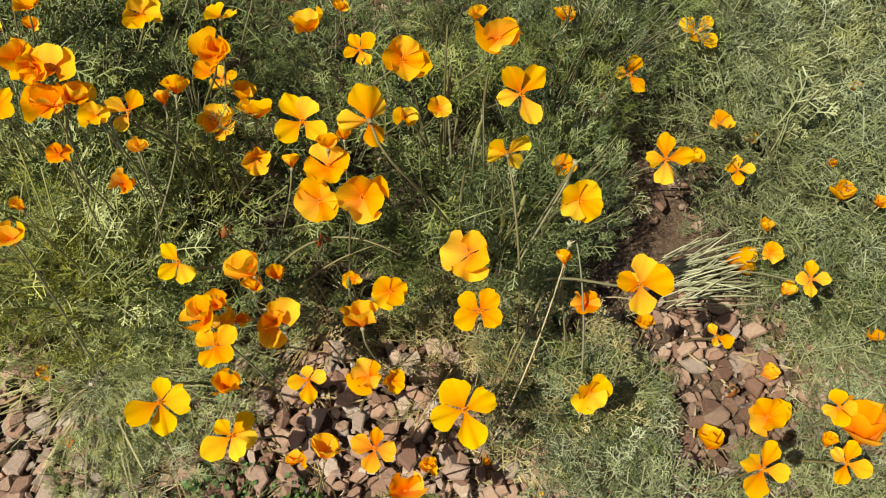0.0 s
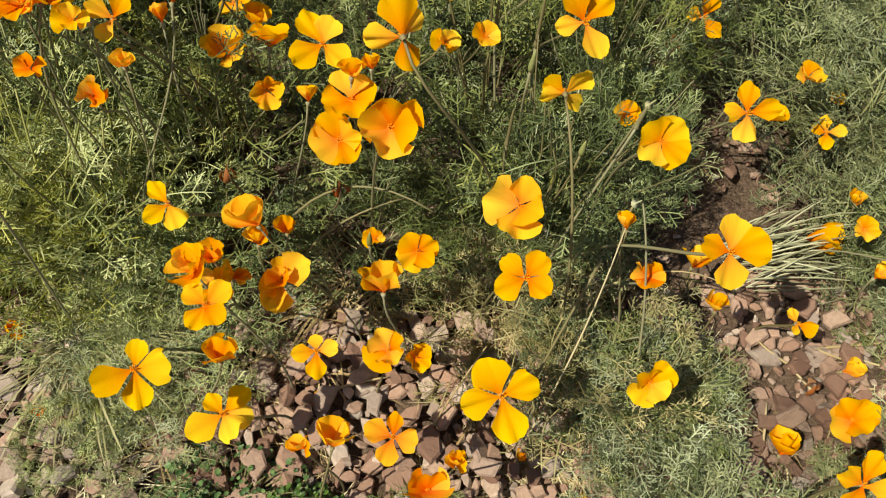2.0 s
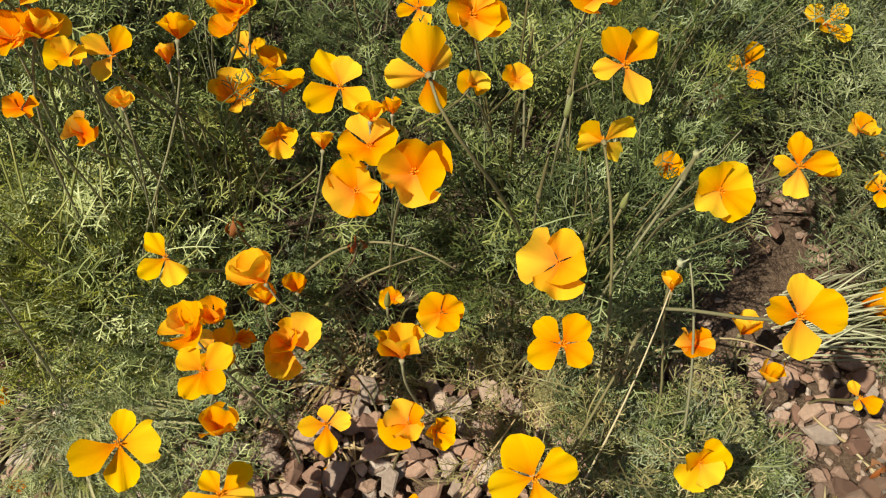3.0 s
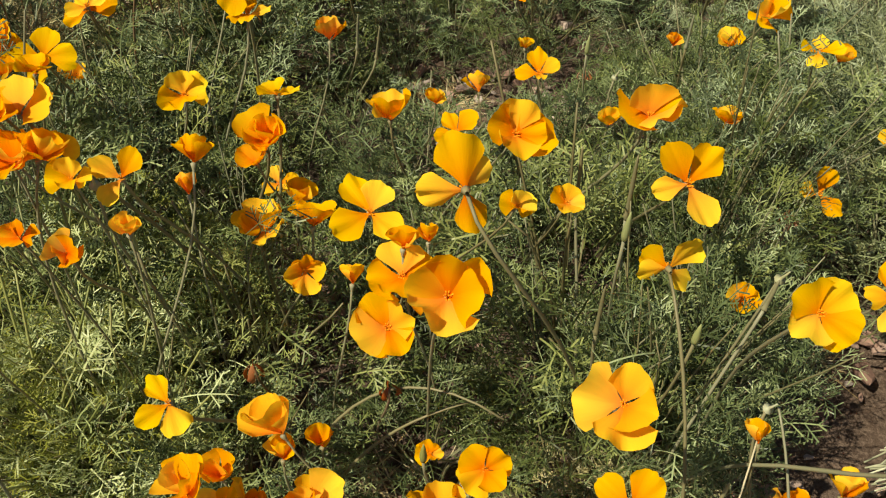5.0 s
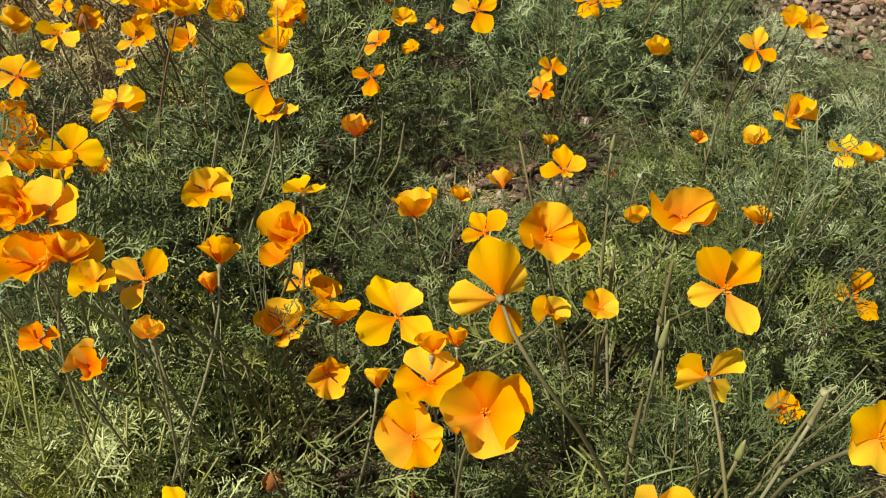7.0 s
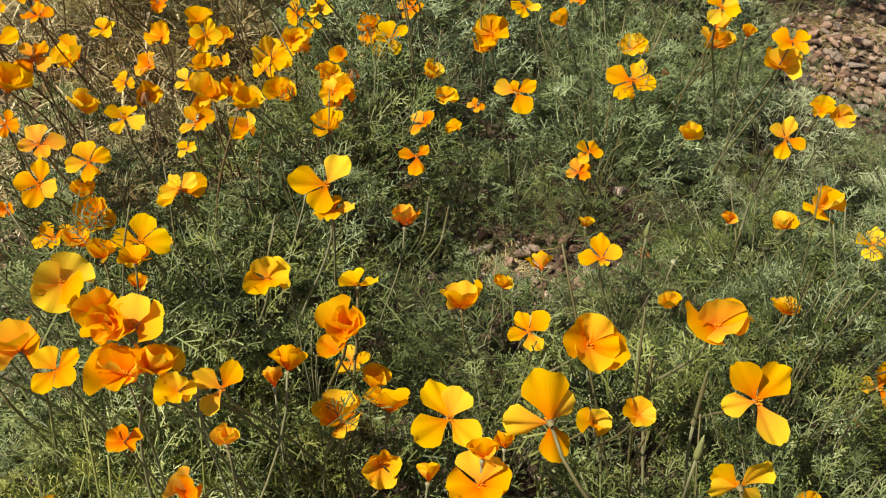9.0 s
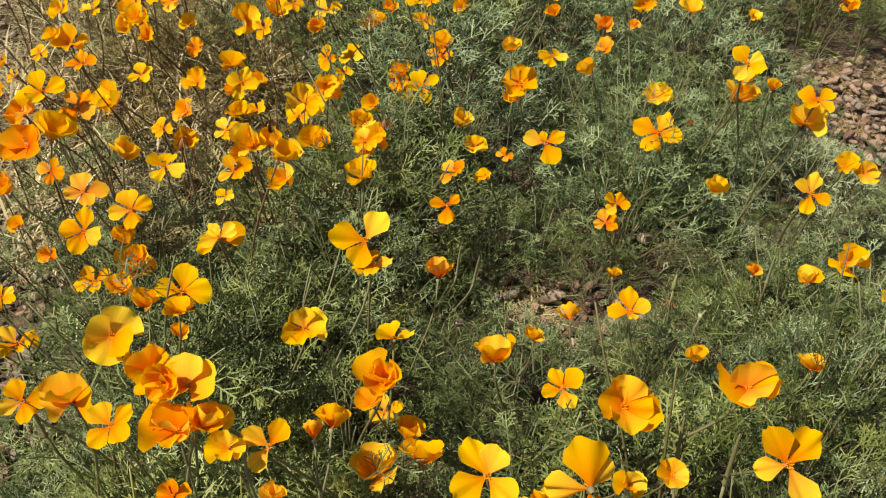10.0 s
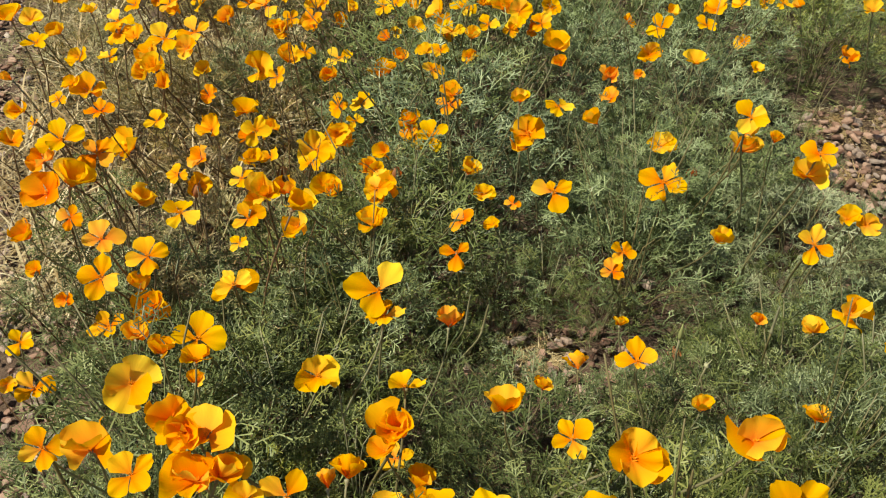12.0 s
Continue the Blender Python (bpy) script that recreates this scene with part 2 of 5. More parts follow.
# ---- poppies ----
def petal_mesh(seed, width, curl, hollow, ruffle):
    """A fan-shaped petal of length 1 along x, hollowed across and curled along its length."""
    rng = random.Random(seed)
    ns, nq = 7, 13
    verts, uvs, faces = [(0, 0, 0)], [(0, 0.5)], []
    a, b = rng.uniform(0, 6), rng.uniform(0, 6)
    notch, deep = rng.uniform(-0.5, 0.5), rng.uniform(0.0, 0.06)
    for i in range(1, ns + 1):
        s = (i / ns) ** 0.85
        half = width / 2 * (0.1 * s + 0.9 * math.sin(0.5 * math.pi * min(1.0, s / 0.94)) ** 1.25)
        for j in range(nq + 1):
            q = math.sin(0.5 * math.pi * (2 * j / nq - 1)) * 0.6 + (2 * j / nq - 1) * 0.4
            x = s * (1 - 0.42 * s * (1 - math.sqrt(max(0.0, 1 - q * q))) - deep * s ** 4 * math.exp(-((q - notch) / 0.25) ** 2) + 0.025 * math.sin(4 * q + b) * s ** 3)
            if i == ns:
                x += rng.uniform(-0.03, 0.02)
            z = curl * s * s + hollow * q * q * s + ruffle * s * s * (math.sin(3.1 * q + a) * 0.6 + math.sin(6.3 * q + b) * 0.4) + 0.03 * s ** 4 * math.sin(11 * q + 2 * a)
            verts.append((x, half * q, z))
            uvs.append((s, j / nq))
    for j in range(nq):
        faces.append((0, 1 + j, 2 + j))
    for i in range(ns - 1):
        for j in range(nq):
            k = 1 + i * (nq + 1) + j
            faces.append((k, k + nq + 1, k + nq + 2, k + 1))
    return verts, faces, uvs


PETALS = {}
for style, width, curl, hollow, ruffle in (("open", 0.82, -0.05, 0.17, 0.13), ("cup", 1.2, 0.08, 0.2, 0.2), ("deep", 1.4, 0.12, 0.2, 0.15), ("half", 1.0, 0.14, 0.34, 0.14)):
    for tone, material in (("gold", GOLD), ("orange", ORANGE), ("lemon", LEMON)):
        PETALS[style, tone] = []
        for k in range(6):
            rng = random.Random(k * 7 + 1)
            v, f, uv = petal_mesh(k + 10 * len(style), width * rng.uniform(0.86, 1.12), curl + rng.uniform(-0.12, 0.08), hollow * rng.uniform(0.3, 1.5), ruffle * rng.uniform(0.5, 1.6))
            PETALS[style, tone].append(mesh_of("petal", v, f, material, True, uv))


def stamens_mesh():
    rng = random.Random(3)
    verts, faces = [], []
    for k in range(12):
        a, lean, long = 2.4 * k, rng.uniform(0.1, 0.65), rng.uniform(0.24, 0.36)
        tip = Vector((math.cos(a) * lean, math.sin(a) * lean, 1)).normalized() * long
        mid = tip * 0.5 + Vector((0, 0, 0.03))
        tube(verts, faces, [Vector((0, 0, 0.02)), mid, tip * 0.9, tip], [0.012, 0.014, 0.028, 0.012], 4)
    return mesh_of("stamens", verts, faces, STAMEN, True)


STAMENS = stamens_mesh()
poppy_count = 0


BLOOMS = []


def poppy(x, y, z, size, style, az, el, spin, deep=False, petals=None, into=None, foot=None):
    """A poppy on its own stalk: the flower's heart at x, y, z, its width, its style, the bearing and height towards which it faces, and its turn about that axis.
    petals: the turn and relative length of each petal, where they are uneven. into: a list that takes the parts, for blooms too many to count. foot: where the stalk is rooted, where that shows."""
    global poppy_count
    poppy_count += 1
    rng = random.Random(poppy_count)
    way = Vector((math.cos(radians(az)) * math.cos(radians(el)), math.sin(radians(az)) * math.cos(radians(el)), math.sin(radians(el))))
    u = Vector((0, 0, 1)).cross(way).normalized()
    v = way.cross(u)
    heart = Vector((x, y, z))
    BLOOMS.append((x, y, z))
    lift = {"open": 13, "cup": 29, "deep": 45, "half": 54, "full": 36}[style]
    long = size * {"open": 0.525, "cup": 0.56, "deep": 0.62, "half": 0.80, "full": 0.58}[style]
    if style != "open":
        heart = heart - way * long * {"cup": 0.18, "deep": 0.3, "half": 0.42, "full": 0.2}[style]
    heart.z = max(heart.z, 0.02)
    # the stalk rises from the ground and bends into the flower's axis
    flat = Vector((way.x, way.y, 0))
    reach = 0.35 * heart.z + 0.02
    root = Vector((heart.x, heart.y, 0)) - flat * reach + Vector((rng.uniform(-1, 1), rng.uniform(-0.4, 1), 0)) * (0.25 * heart.z + 0.01)
    if foot:
        root = Vector((*foot, 0))
    root.z = rise(root.x, root.y) - 0.006
    tall = heart.z
    pts = bezier(root, root + Vector((0, 0, tall * 0.55)), heart - (way * 0.75 + Vector((0, 0, 0.35))) * tall * 0.3, heart, 9)
    colour = "deep orange" if deep else "golden orange"
    state = {"open": "wide open with four spread petals", "cup": "opened into a round bowl", "deep": "opened into a deep cup", "half": "half closed", "full": "with many crumpled overlapping petals"}[style]
    thing = None if into is not None else tagged(new("poppy"), f"{colour} poppy {state} on slender stalk", "flower", "poppies in the bed")
    base = Matrix.Translation(-root)
    if thing:
        thing.location = root

    def put(name, me, m=Matrix()):
        if thing:
            return child(name, me, thing, m)
        into.append((me, Matrix.Translation(root) @ m))

    vs, fs = [], []
    r = (0.0006 + 0.012 * size) * rng.uniform(0.85, 1.15)
    tube(vs, fs, [p - root for p in pts], [r * 1.2] * 8 + [r, r * 1.1], 5)
    rim = [heart - way * 0.006, heart - way * 0.003, heart, heart + way * 0.0008]
    tube(vs, fs, [p - root for p in rim], [r, r * 1.7, r * 2.6, r * 1.2], 7)
    dry = x < -0.5 - 0.2 * (y - 1.3) and y > 1.1 and poppy_count % 4
    put("stalk", mesh_of("stalk", vs, fs, BROWN if dry else STALK, True))
    turn = Matrix((u, v, way)).transposed().to_4x4()
    if style == "full":
        petals = [(spin + 63 * k + rng.uniform(-20, 20), rng.uniform(0.62, 1.08)) for k in range(6)]
    if petals is None:
        petals = [(spin + 90 * k + rng.uniform(-13, 13), rng.uniform(0.88, 1.08)) for k in range(4)]
    tone = "orange" if deep else "lemon" if rng.random() < (0.65 if y > 1.2 else 0.35 if style == "open" else 0.1) else "gold"
    shape = {"full": "half"}.get(style, style)
    for k, (a, reach) in enumerate(petals):
        up = lift + rng.gauss(0, 16 if style == "full" else 8) + (6 if k % 2 else -6)
        grown = long * reach
        m = base @ Matrix.Translation(heart + way * 0.0008 * k) @ turn @ pose(0, 0, 0, 0, 0, a) @ pose(0, 0, 0, rng.uniform(-12, 12), -up, 0) @ Matrix.Diagonal((grown, grown * rng.uniform(0.88, 1.1), grown, 1))
        put("petal", rng.choice(PETALS[shape, tone]), m)
    if style != "half":
        m = base @ Matrix.Translation(heart) @ turn @ Matrix.Diagonal((long * 0.75, long * 0.75, long * 0.7, 1))
        centre = put("flower_centre", STAMENS, m)
        if centre:
            tagged(centre, kind="stuff")
    return thing


poppy(-0.282, 0.509, 0.269, 0.061, "open", -99, 71, 0, petals=((100, 0.75), (20, 0.95), (-65, 1), (-134, 1.1)))
poppy(-0.230, 0.515, 0.151, 0.066, "open", 159, 85, 0, petals=((-109, 0.7), (161, 0.95), (-24, 1.05), (60, 0.9), (109, 0.8)))
poppy(-0.152, 0.568, 0.196, 0.048, "open", -99, 71, 0, petals=((110, 0.6), (25, 0.9), (-75, 1), (-155, 0.9)))
poppy(-0.089, 0.577, 0.193, 0.043, "cup", -126, 66, 79)
poppy(-0.064, 0.573, 0.195, 0.029, "cup", -38, 60, -19)
poppy(0.016, 0.548, 0.187, 0.074, "open", -93, 60, 0, petals=((125, 1), (35, 0.95), (-65, 1.1), (-160, 1)))
poppy(0.163, 0.587, 0.155, 0.050, "cup", -92, 57, 54)
poppy(-0.076, 0.502, 0.179, 0.048, "open", -125, 83, 119, True)
poppy(-0.126, 0.494, 0.187, 0.038, "half", 75, 64, -90)
poppy(-0.154, 0.486, 0.179, 0.022, "half", 167, 71, 108)
poppy(0.344, 0.695, 0.098, 0.044, "open", -60, 72, 0, petals=((90, 0.8), (-47, 1), (-145, 0.6)))
poppy(0.234, 0.678, 0.155, 0.030, "half", 112, 74, 162)
poppy(0.159, 0.692, 0.173, 0.037, "cup", -105, 76, 21, True)
poppy(0.165, 0.623, 0.357, 0.056, "open", -93, 60, 0, petals=((85, 1), (20, 1.1), (-80, 1), (175, 0.95)))
poppy(0.235, 0.754, 0.105, 0.032, "half", 58, 71, -146)
poppy(0.023, 0.632, 0.257, 0.058, "open", -96, 66, 0, petals=((147, 0.9), (62, 1), (-143, 1), (-23, 0.9)))
poppy(0.002, 0.646, 0.352, 0.049, "cup", -103, 56, 0, petals=((88, 1), (-178, 1.1), (-77, 1.1), (-23, 1)))
poppy(-0.072, 0.670, 0.213, 0.040, "cup", -92, 57, 54)
poppy(-0.102, 0.655, 0.174, 0.046, "half", 104, 61, 170)
poppy(-0.117, 0.726, 0.127, 0.025, "cup", -99, 71, 15)
poppy(-0.209, 0.723, 0.132, 0.027, "half", 119, 78, 156)
poppy(-0.230, 0.684, 0.217, 0.040, "half", 159, 56, 118)
poppy(-0.296, 0.669, 0.251, 0.049, "open", -80, 73, 0, petals=((128, 1), (-139, 1), (-62, 0.95)))
poppy(-0.194, 0.630, 0.201, 0.059, "full", -97, 68, 73)
poppy(-0.239, 0.568, 0.271, 0.048, "open", -108, 78, 72)
poppy(-0.257, 0.599, 0.267, 0.049, "full", 177, 73, 123)
poppy(-0.233, 0.629, 0.205, 0.027, "half", 5, 68, -90)
poppy(-0.242, 0.567, 0.163, 0.037, "half", 87, 75, -174)
poppy(-0.158, 0.765, 0.241, 0.056, "cup", -77, 55, 0, petals=((116, 1), (-159, 1.05), (-64, 1), (26, 0.9)))
poppy(-0.104, 0.668, 0.404, 0.055, "cup", -73, 53, 0, petals=((150, 0.95), (60, 1.1), (-30, 1), (-122, 1.08)))
poppy(-0.150, 0.785, 0.281, 0.056, "cup", -108, 64, 33)
poppy(-0.242, 0.836, 0.212, 0.038, "cup", -73, 42, -4)
poppy(-0.182, 0.836, 0.291, 0.063, "open", -93, 60, 0, petals=((135, 1.1), (80, 0.85), (-135, 1.1), (-30, 1)))
poppy(-0.292, 0.872, 0.216, 0.058, "full", 119, 78, 156)
poppy(-0.254, 0.916, 0.195, 0.047, "deep", 91, 56, -179)
poppy(-0.312, 0.653, 0.423, 0.021, "deep", -60, 58, 116, True)
poppy(-0.420, 0.749, 0.317, 0.025, "cup", -99, 71, 15, True)
poppy(0.095, 0.673, 0.419, 0.041, "cup", -82, 55, 0, petals=((45, 1), (135, 1), (-135, 1.05), (-45, 1)))
poppy(0.265, 0.889, 0.201, 0.065, "open", -93, 60, 0, petals=((95, 1), (20, 1.05), (-85, 0.95), (-175, 0.8)))
poppy(0.330, 0.946, 0.132, 0.030, "half", 19, 63, -3)
poppy(0.398, 0.940, 0.120, 0.042, "open", -125, 83, 119)
poppy(0.048, 0.810, 0.293, 0.057, "open", 101, -21, 0, petals=((133, 1.1), (-137, 0.9), (-10, 0.8), (33, 0.8)))
poppy(0.363, 0.987, 0.160, 0.039, "cup", -108, 78, 23)
poppy(0.131, 0.864, 0.206, 0.036, "cup", -52, 77, -32)
poppy(0.125, 0.723, 0.220, 0.025, "half", 101, 53, 172)
poppy(0.407, 0.834, 0.057, 0.057, "half", 1, 24, -78)
poppy(-0.495, 0.622, 0.005, 0.026, "half", 13, 32, -108)
poppy(0.320, 0.490, 0.224, 0.056, "open", -103, 71, 86)
poppy(0.466, 0.532, 0.126, 0.055, "open", -103, 71, 76)
poppy(0.449, 0.584, 0.166, 0.042, "open", -145, 70, 153)
poppy(0.344, 0.578, 0.031, 0.039, "half", 103, 65, 168)
poppy(0.425, 0.615, 0.037, 0.056, "cup", -113, 78, 54)
poppy(0.497, 0.571, 0.127, 0.073, "half", 104, 68, 166, True)
poppy(0.437, 0.679, 0.014, 0.029, "half", 3, 49, -92)
poppy(0.435, 0.739, 0.184, 0.043, "open", -100, 66, 92)
poppy(0.441, 0.762, 0.109, 0.028, "half", 33, 71, -123)
poppy(0.419, 0.804, 0.131, 0.028, "cup", -113, 78, 25)
poppy(0.439, 0.867, 0.093, 0.026, "half", 110, 74, 161)
poppy(0.540, 0.913, 0.119, 0.038, "half", 132, 82, 139)
poppy(0.356, 1.163, 0.148, 0.062, "open", -84, 73, 129)
poppy(-0.019, 0.485, 0.180, 0.022, "half", 7, 88, -95)
poppy(-0.043, 0.456, 0.199, 0.040, "deep", 156, 84, 115, True)
poppy(-0.421, 0.626, 0.360, 0.035, "deep", 156, 84, 115)
poppy(-0.440, 0.682, 0.321, 0.019, "half", 156, 84, 115)
poppy(-0.336, 0.751, 0.337, 0.020, "half", -65, 87, -23)
poppy(0.544, 0.701, 0.114, 0.024, "half", -65, 87, -23)
poppy(0.615, 1.130, 0.097, 0.024, "half", -65, 87, -23, True)
poppy(0.551, 0.986, 0.091, 0.022, "half", -65, 87, -23, True)
poppy(0.592, 0.904, 0.119, 0.021, "half", -65, 87, -23, True)
poppy(0.452, 1.044, 0.062, 0.021, "half", -65, 87, -23)
poppy(0.060, 0.877, 0.319, 0.067, "open", -84, 50, 0, petals=((121, 1.1), (51, 1.1), (-167, 0.8), (-67, 1.1)))
poppy(0.033, 0.950, 0.330, 0.051, "deep", -85, 76, 20)
poppy(0.027, 1.153, 0.158, 0.030, "half", -101, 84, 19)
poppy(0.248, 1.225, 0.222, 0.051, "open", -90, 76, 86)
poppy(0.297, 1.279, 0.184, 0.030, "half", -52, 68, -27)
poppy(0.198, 1.276, 0.233, 0.049, "deep", -85, 60, 51)
poppy(0.241, 1.059, 0.162, 0.059, "open", -75, 50, 0, petals=((160, 0.8), (71, 1), (-54, 1)))
poppy(-0.057, 1.163, 0.202, 0.057, "open", -90, 76, 0, petals=((98, 1.1), (20, 0.9), (175, 0.9), (-76, 0.6)))
poppy(-0.076, 0.900, 0.333, 0.055, "cup", -74, 52, 0, petals=((75, 1), (20, 0.9), (-21, 1.1), (-105, 1), (159, 0.9)))
poppy(-0.127, 0.959, 0.278, 0.044, "open", -120, 66, 142)
poppy(-0.104, 0.762, 0.397, 0.059, "open", 104, -25, 0, petals=((82, 1.25), (-9, 1.1), (-103, 1), (134, 0.8)), foot=(0.02, 0.80))
poppy(-0.069, 0.824, 0.328, 0.027, "cup", -61, 61, -18)
poppy(-0.030, 0.860, 0.302, 0.031, "cup", -52, 68, -27)
poppy(-0.199, 1.023, 0.242, 0.050, "deep", 107, 78, 171)
poppy(-0.163, 1.094, 0.209, 0.023, "half", -143, 88, 60)
poppy(-0.124, 1.193, 0.159, 0.031, "half", 102, 67, 175)
poppy(-0.307, 0.965, 0.243, 0.066, "full", -88, 70, 24)
poppy(-0.303, 1.004, 0.263, 0.046, "open", 104, 73, -166)
poppy(-0.314, 1.003, 0.149, 0.040, "open", -88, 70, 33)
poppy(-0.408, 1.028, 0.235, 0.048, "cup", -74, 60, 14)
poppy(-0.311, 0.823, 0.348, 0.024, "half", 101, 59, 176)
poppy(-0.348, 0.874, 0.260, 0.021, "half", 110, 52, 169, True)
poppy(-0.350, 0.786, 0.350, 0.044, "open", -66, 54, 0, petals=((138, 1.1), (49, 1.1), (-136, 1)))
poppy(-0.376, 0.768, 0.363, 0.030, "cup", -87, 68, 5)
poppy(-0.418, 0.797, 0.394, 0.048, "cup", -123, 68, 39)
poppy(-0.422, 0.777, 0.367, 0.044, "cup", -102, 67, 19)
poppy(-0.396, 0.792, 0.366, 0.028, "cup", -61, 61, -18)
poppy(-0.546, 1.136, 0.252, 0.052, "open", -86, 62, 0, petals=((136, 0.7), (33, 1), (-142, 0.9)))
poppy(-0.343, 1.057, 0.345, 0.061, "open", -85, 56, 0, petals=((65, 1.1), (176, 1.2), (-107, 0.9)))
poppy(-0.336, 1.048, 0.319, 0.044, "open", -5, 85, -63)
poppy(-0.307, 1.340, 0.191, 0.049, "open", -86, 62, 0, True, petals=((179, 1), (43, 0.8), (-86, 1.1)))
poppy(-0.281, 1.130, 0.255, 0.032, "half", 102, 64, 176, True)
poppy(-0.091, 1.370, 0.173, 0.040, "open", -86, 62, 33, True)
poppy(-0.081, 1.374, 0.205, 0.040, "open", -73, 62, 53)
poppy(0.115, 1.356, 0.135, 0.023, "half", -143, 88, 60, True)
poppy(0.171, 1.311, 0.172, 0.030, "half", -158, 66, 74)
poppy(0.148, 1.130, 0.191, 0.035, "deep", -101, 84, 19)
poppy(-0.514, 0.967, 0.297, 0.035, "deep", 68, 80, -151)
poppy(-0.579, 1.121, 0.168, 0.039, "deep", -5, 85, -78)
poppy(-0.528, 0.982, 0.247, 0.022, "half", -5, 85, -78)
poppy(-0.075, 1.278, 0.162, 0.020, "half", -143, 88, 60)
poppy(-0.135, 0.826, 0.283, 0.018, "half", 105, 76, 172)
poppy(-0.535, 0.884, 0.338, 0.050, "cup", -56, 48, 0, petals=((40, 1.05), (142, 0.95), (226, 1.08), (312, 1)))
poppy(-0.546, 0.820, 0.322, 0.047, "deep", -106, 74, 42)
poppy(-0.720, 0.967, 0.204, 0.044, "open", -23, 76, -8)
poppy(-0.596, 0.822, 0.303, 0.043, "open", -55, 62, 9)
poppy(-0.434, 0.794, 0.396, 0.052, "full", -89, 48, 67)
poppy(-0.472, 0.770, 0.363, 0.041, "open", -68, 63, 40)
poppy(-0.545, 1.030, 0.260, 0.058, "open", -71, 55, 76)
poppy(-0.552, 1.144, 0.242, 0.059, "open", -81, 55, 0, petals=((124, 0.8), (22, 1.1), (-144, 0.9)))
poppy(-0.665, 1.155, 0.260, 0.051, "open", -81, 55, 22)
poppy(-0.703, 1.109, 0.256, 0.057, "open", -81, 49, 72)
poppy(-0.659, 1.121, 0.194, 0.061, "full", -66, 69, -11)
poppy(-0.724, 1.128, 0.156, 0.050, "open", -93, 60, 41)
poppy(-0.724, 1.157, 0.275, 0.054, "open", -83, 69, 31, True)
poppy(-0.668, 1.255, 0.257, 0.055, "open", -62, 72, 67)
poppy(-0.839, 1.226, 0.284, 0.065, "cup", -108, 60, 90, True)
poppy(-0.805, 1.242, 0.299, 0.051, "half", -3, 61, -73)
poppy(-0.835, 1.280, 0.331, 0.064, "open", -82, 63, 13)
poppy(-0.802, 1.301, 0.302, 0.052, "open", -68, 63, 51, True)
poppy(-0.592, 1.586, 0.177, 0.067, "cup", -56, 56, 88)
poppy(-0.553, 1.596, 0.198, 0.052, "deep", -66, 69, -11)
poppy(-0.554, 1.277, 0.291, 0.059, "full", -83, 69, 5)
poppy(-0.484, 1.204, 0.335, 0.042, "half", -21, 57, -53)
poppy(-0.581, 1.273, 0.250, 0.050, "open", -82, 61, 41)
poppy(-0.514, 1.408, 0.223, 0.047, "deep", -90, 82, 11)
poppy(-0.427, 1.340, 0.220, 0.054, "full", -179, 82, 100)
poppy(-0.441, 1.419, 0.227, 0.047, "open", -82, 63, 31)
poppy(-0.390, 1.566, 0.242, 0.053, "open", -69, 57, 96)
poppy(-0.241, 1.587, 0.256, 0.064, "cup", -82, 63, 61)
poppy(-0.251, 1.584, 0.236, 0.044, "half", -82, 63, 61)
poppy(-0.258, 1.572, 0.320, 0.036, "deep", -86, 77, 7)
poppy(-0.203, 1.728, 0.233, 0.053, "open", -68, 63, 51)
poppy(-0.141, 1.748, 0.207, 0.039, "half", -156, 58, 75)
poppy(0.070, 1.537, 0.349, 0.054, "open", -81, 55, 46)
poppy(0.087, 1.611, 0.265, 0.044, "half", -84, 72, 5)
poppy(0.127, 1.608, 0.284, 0.024, "half", -90, 82, 11)
poppy(0.149, 1.445, 0.354, 0.052, "open", -82, 63, 45)
poppy(0.148, 1.458, 0.317, 0.052, "deep", -113, 65, 32)
poppy(-0.019, 1.777, 0.156, 0.057, "cup", -82, 63, 4)
poppy(-0.030, 1.521, 0.236, 0.070, "open", -108, 60, 80)
poppy(-0.189, 1.466, 0.230, 0.065, "open", -81, 48, 0, petals=((168, 1), (27, 0.9), (-67, 1), (113, 0.5)))
poppy(-0.294, 1.491, 0.194, 0.036, "cup", -82, 63, 4)
poppy(0.047, 1.407, 0.229, 0.034, "half", -56, 67, 3)
poppy(0.164, 1.392, 0.247, 0.055, "open", -81, 55, 62)
poppy(0.208, 1.435, 0.268, 0.039, "cup", -93, 60, 13)
poppy(0.234, 1.432, 0.265, 0.037, "cup", -71, 55, -6)
poppy(-0.642, 1.897, 0.194, 0.058, "open", -83, 69, 45)
poppy(-0.774, 1.819, 0.194, 0.066, "deep", -51, 49, 83)
poppy(-0.762, 1.939, 0.167, 0.050, "half", -66, 69, -11)
poppy(-0.547, 1.876, 0.191, 0.045, "half", -86, 77, 7)
poppy(0.056, 2.128, 0.244, 0.047, "open", -83, 69, 45)
poppy(-0.032, 2.117, 0.234, 0.062, "open", -130, 41, 47)
poppy(-0.228, 1.927, 0.257, 0.060, "deep", -86, 77, 7)
poppy(-1.031, 1.789, 0.271, 0.060, "open", -83, 69, 45)
poppy(-0.934, 1.773, 0.255, 0.064, "open", -82, 63, 31)
poppy(-0.954, 1.744, 0.234, 0.050, "cup", -119, 58, 69)
poppy(-0.767, 1.716, 0.161, 0.048, "deep", -45, 69, -32)
poppy(0.028, 1.957, 0.242, 0.044, "deep", -86, 77, 7)
poppy(-0.362, 1.958, 0.269, 0.052, "open", -83, 69, 45)
poppy(-0.424, 1.910, 0.267, 0.051, "open", -83, 69, 22)
poppy(-0.266, 2.014, 0.259, 0.048, "open", -81, 55, 46)
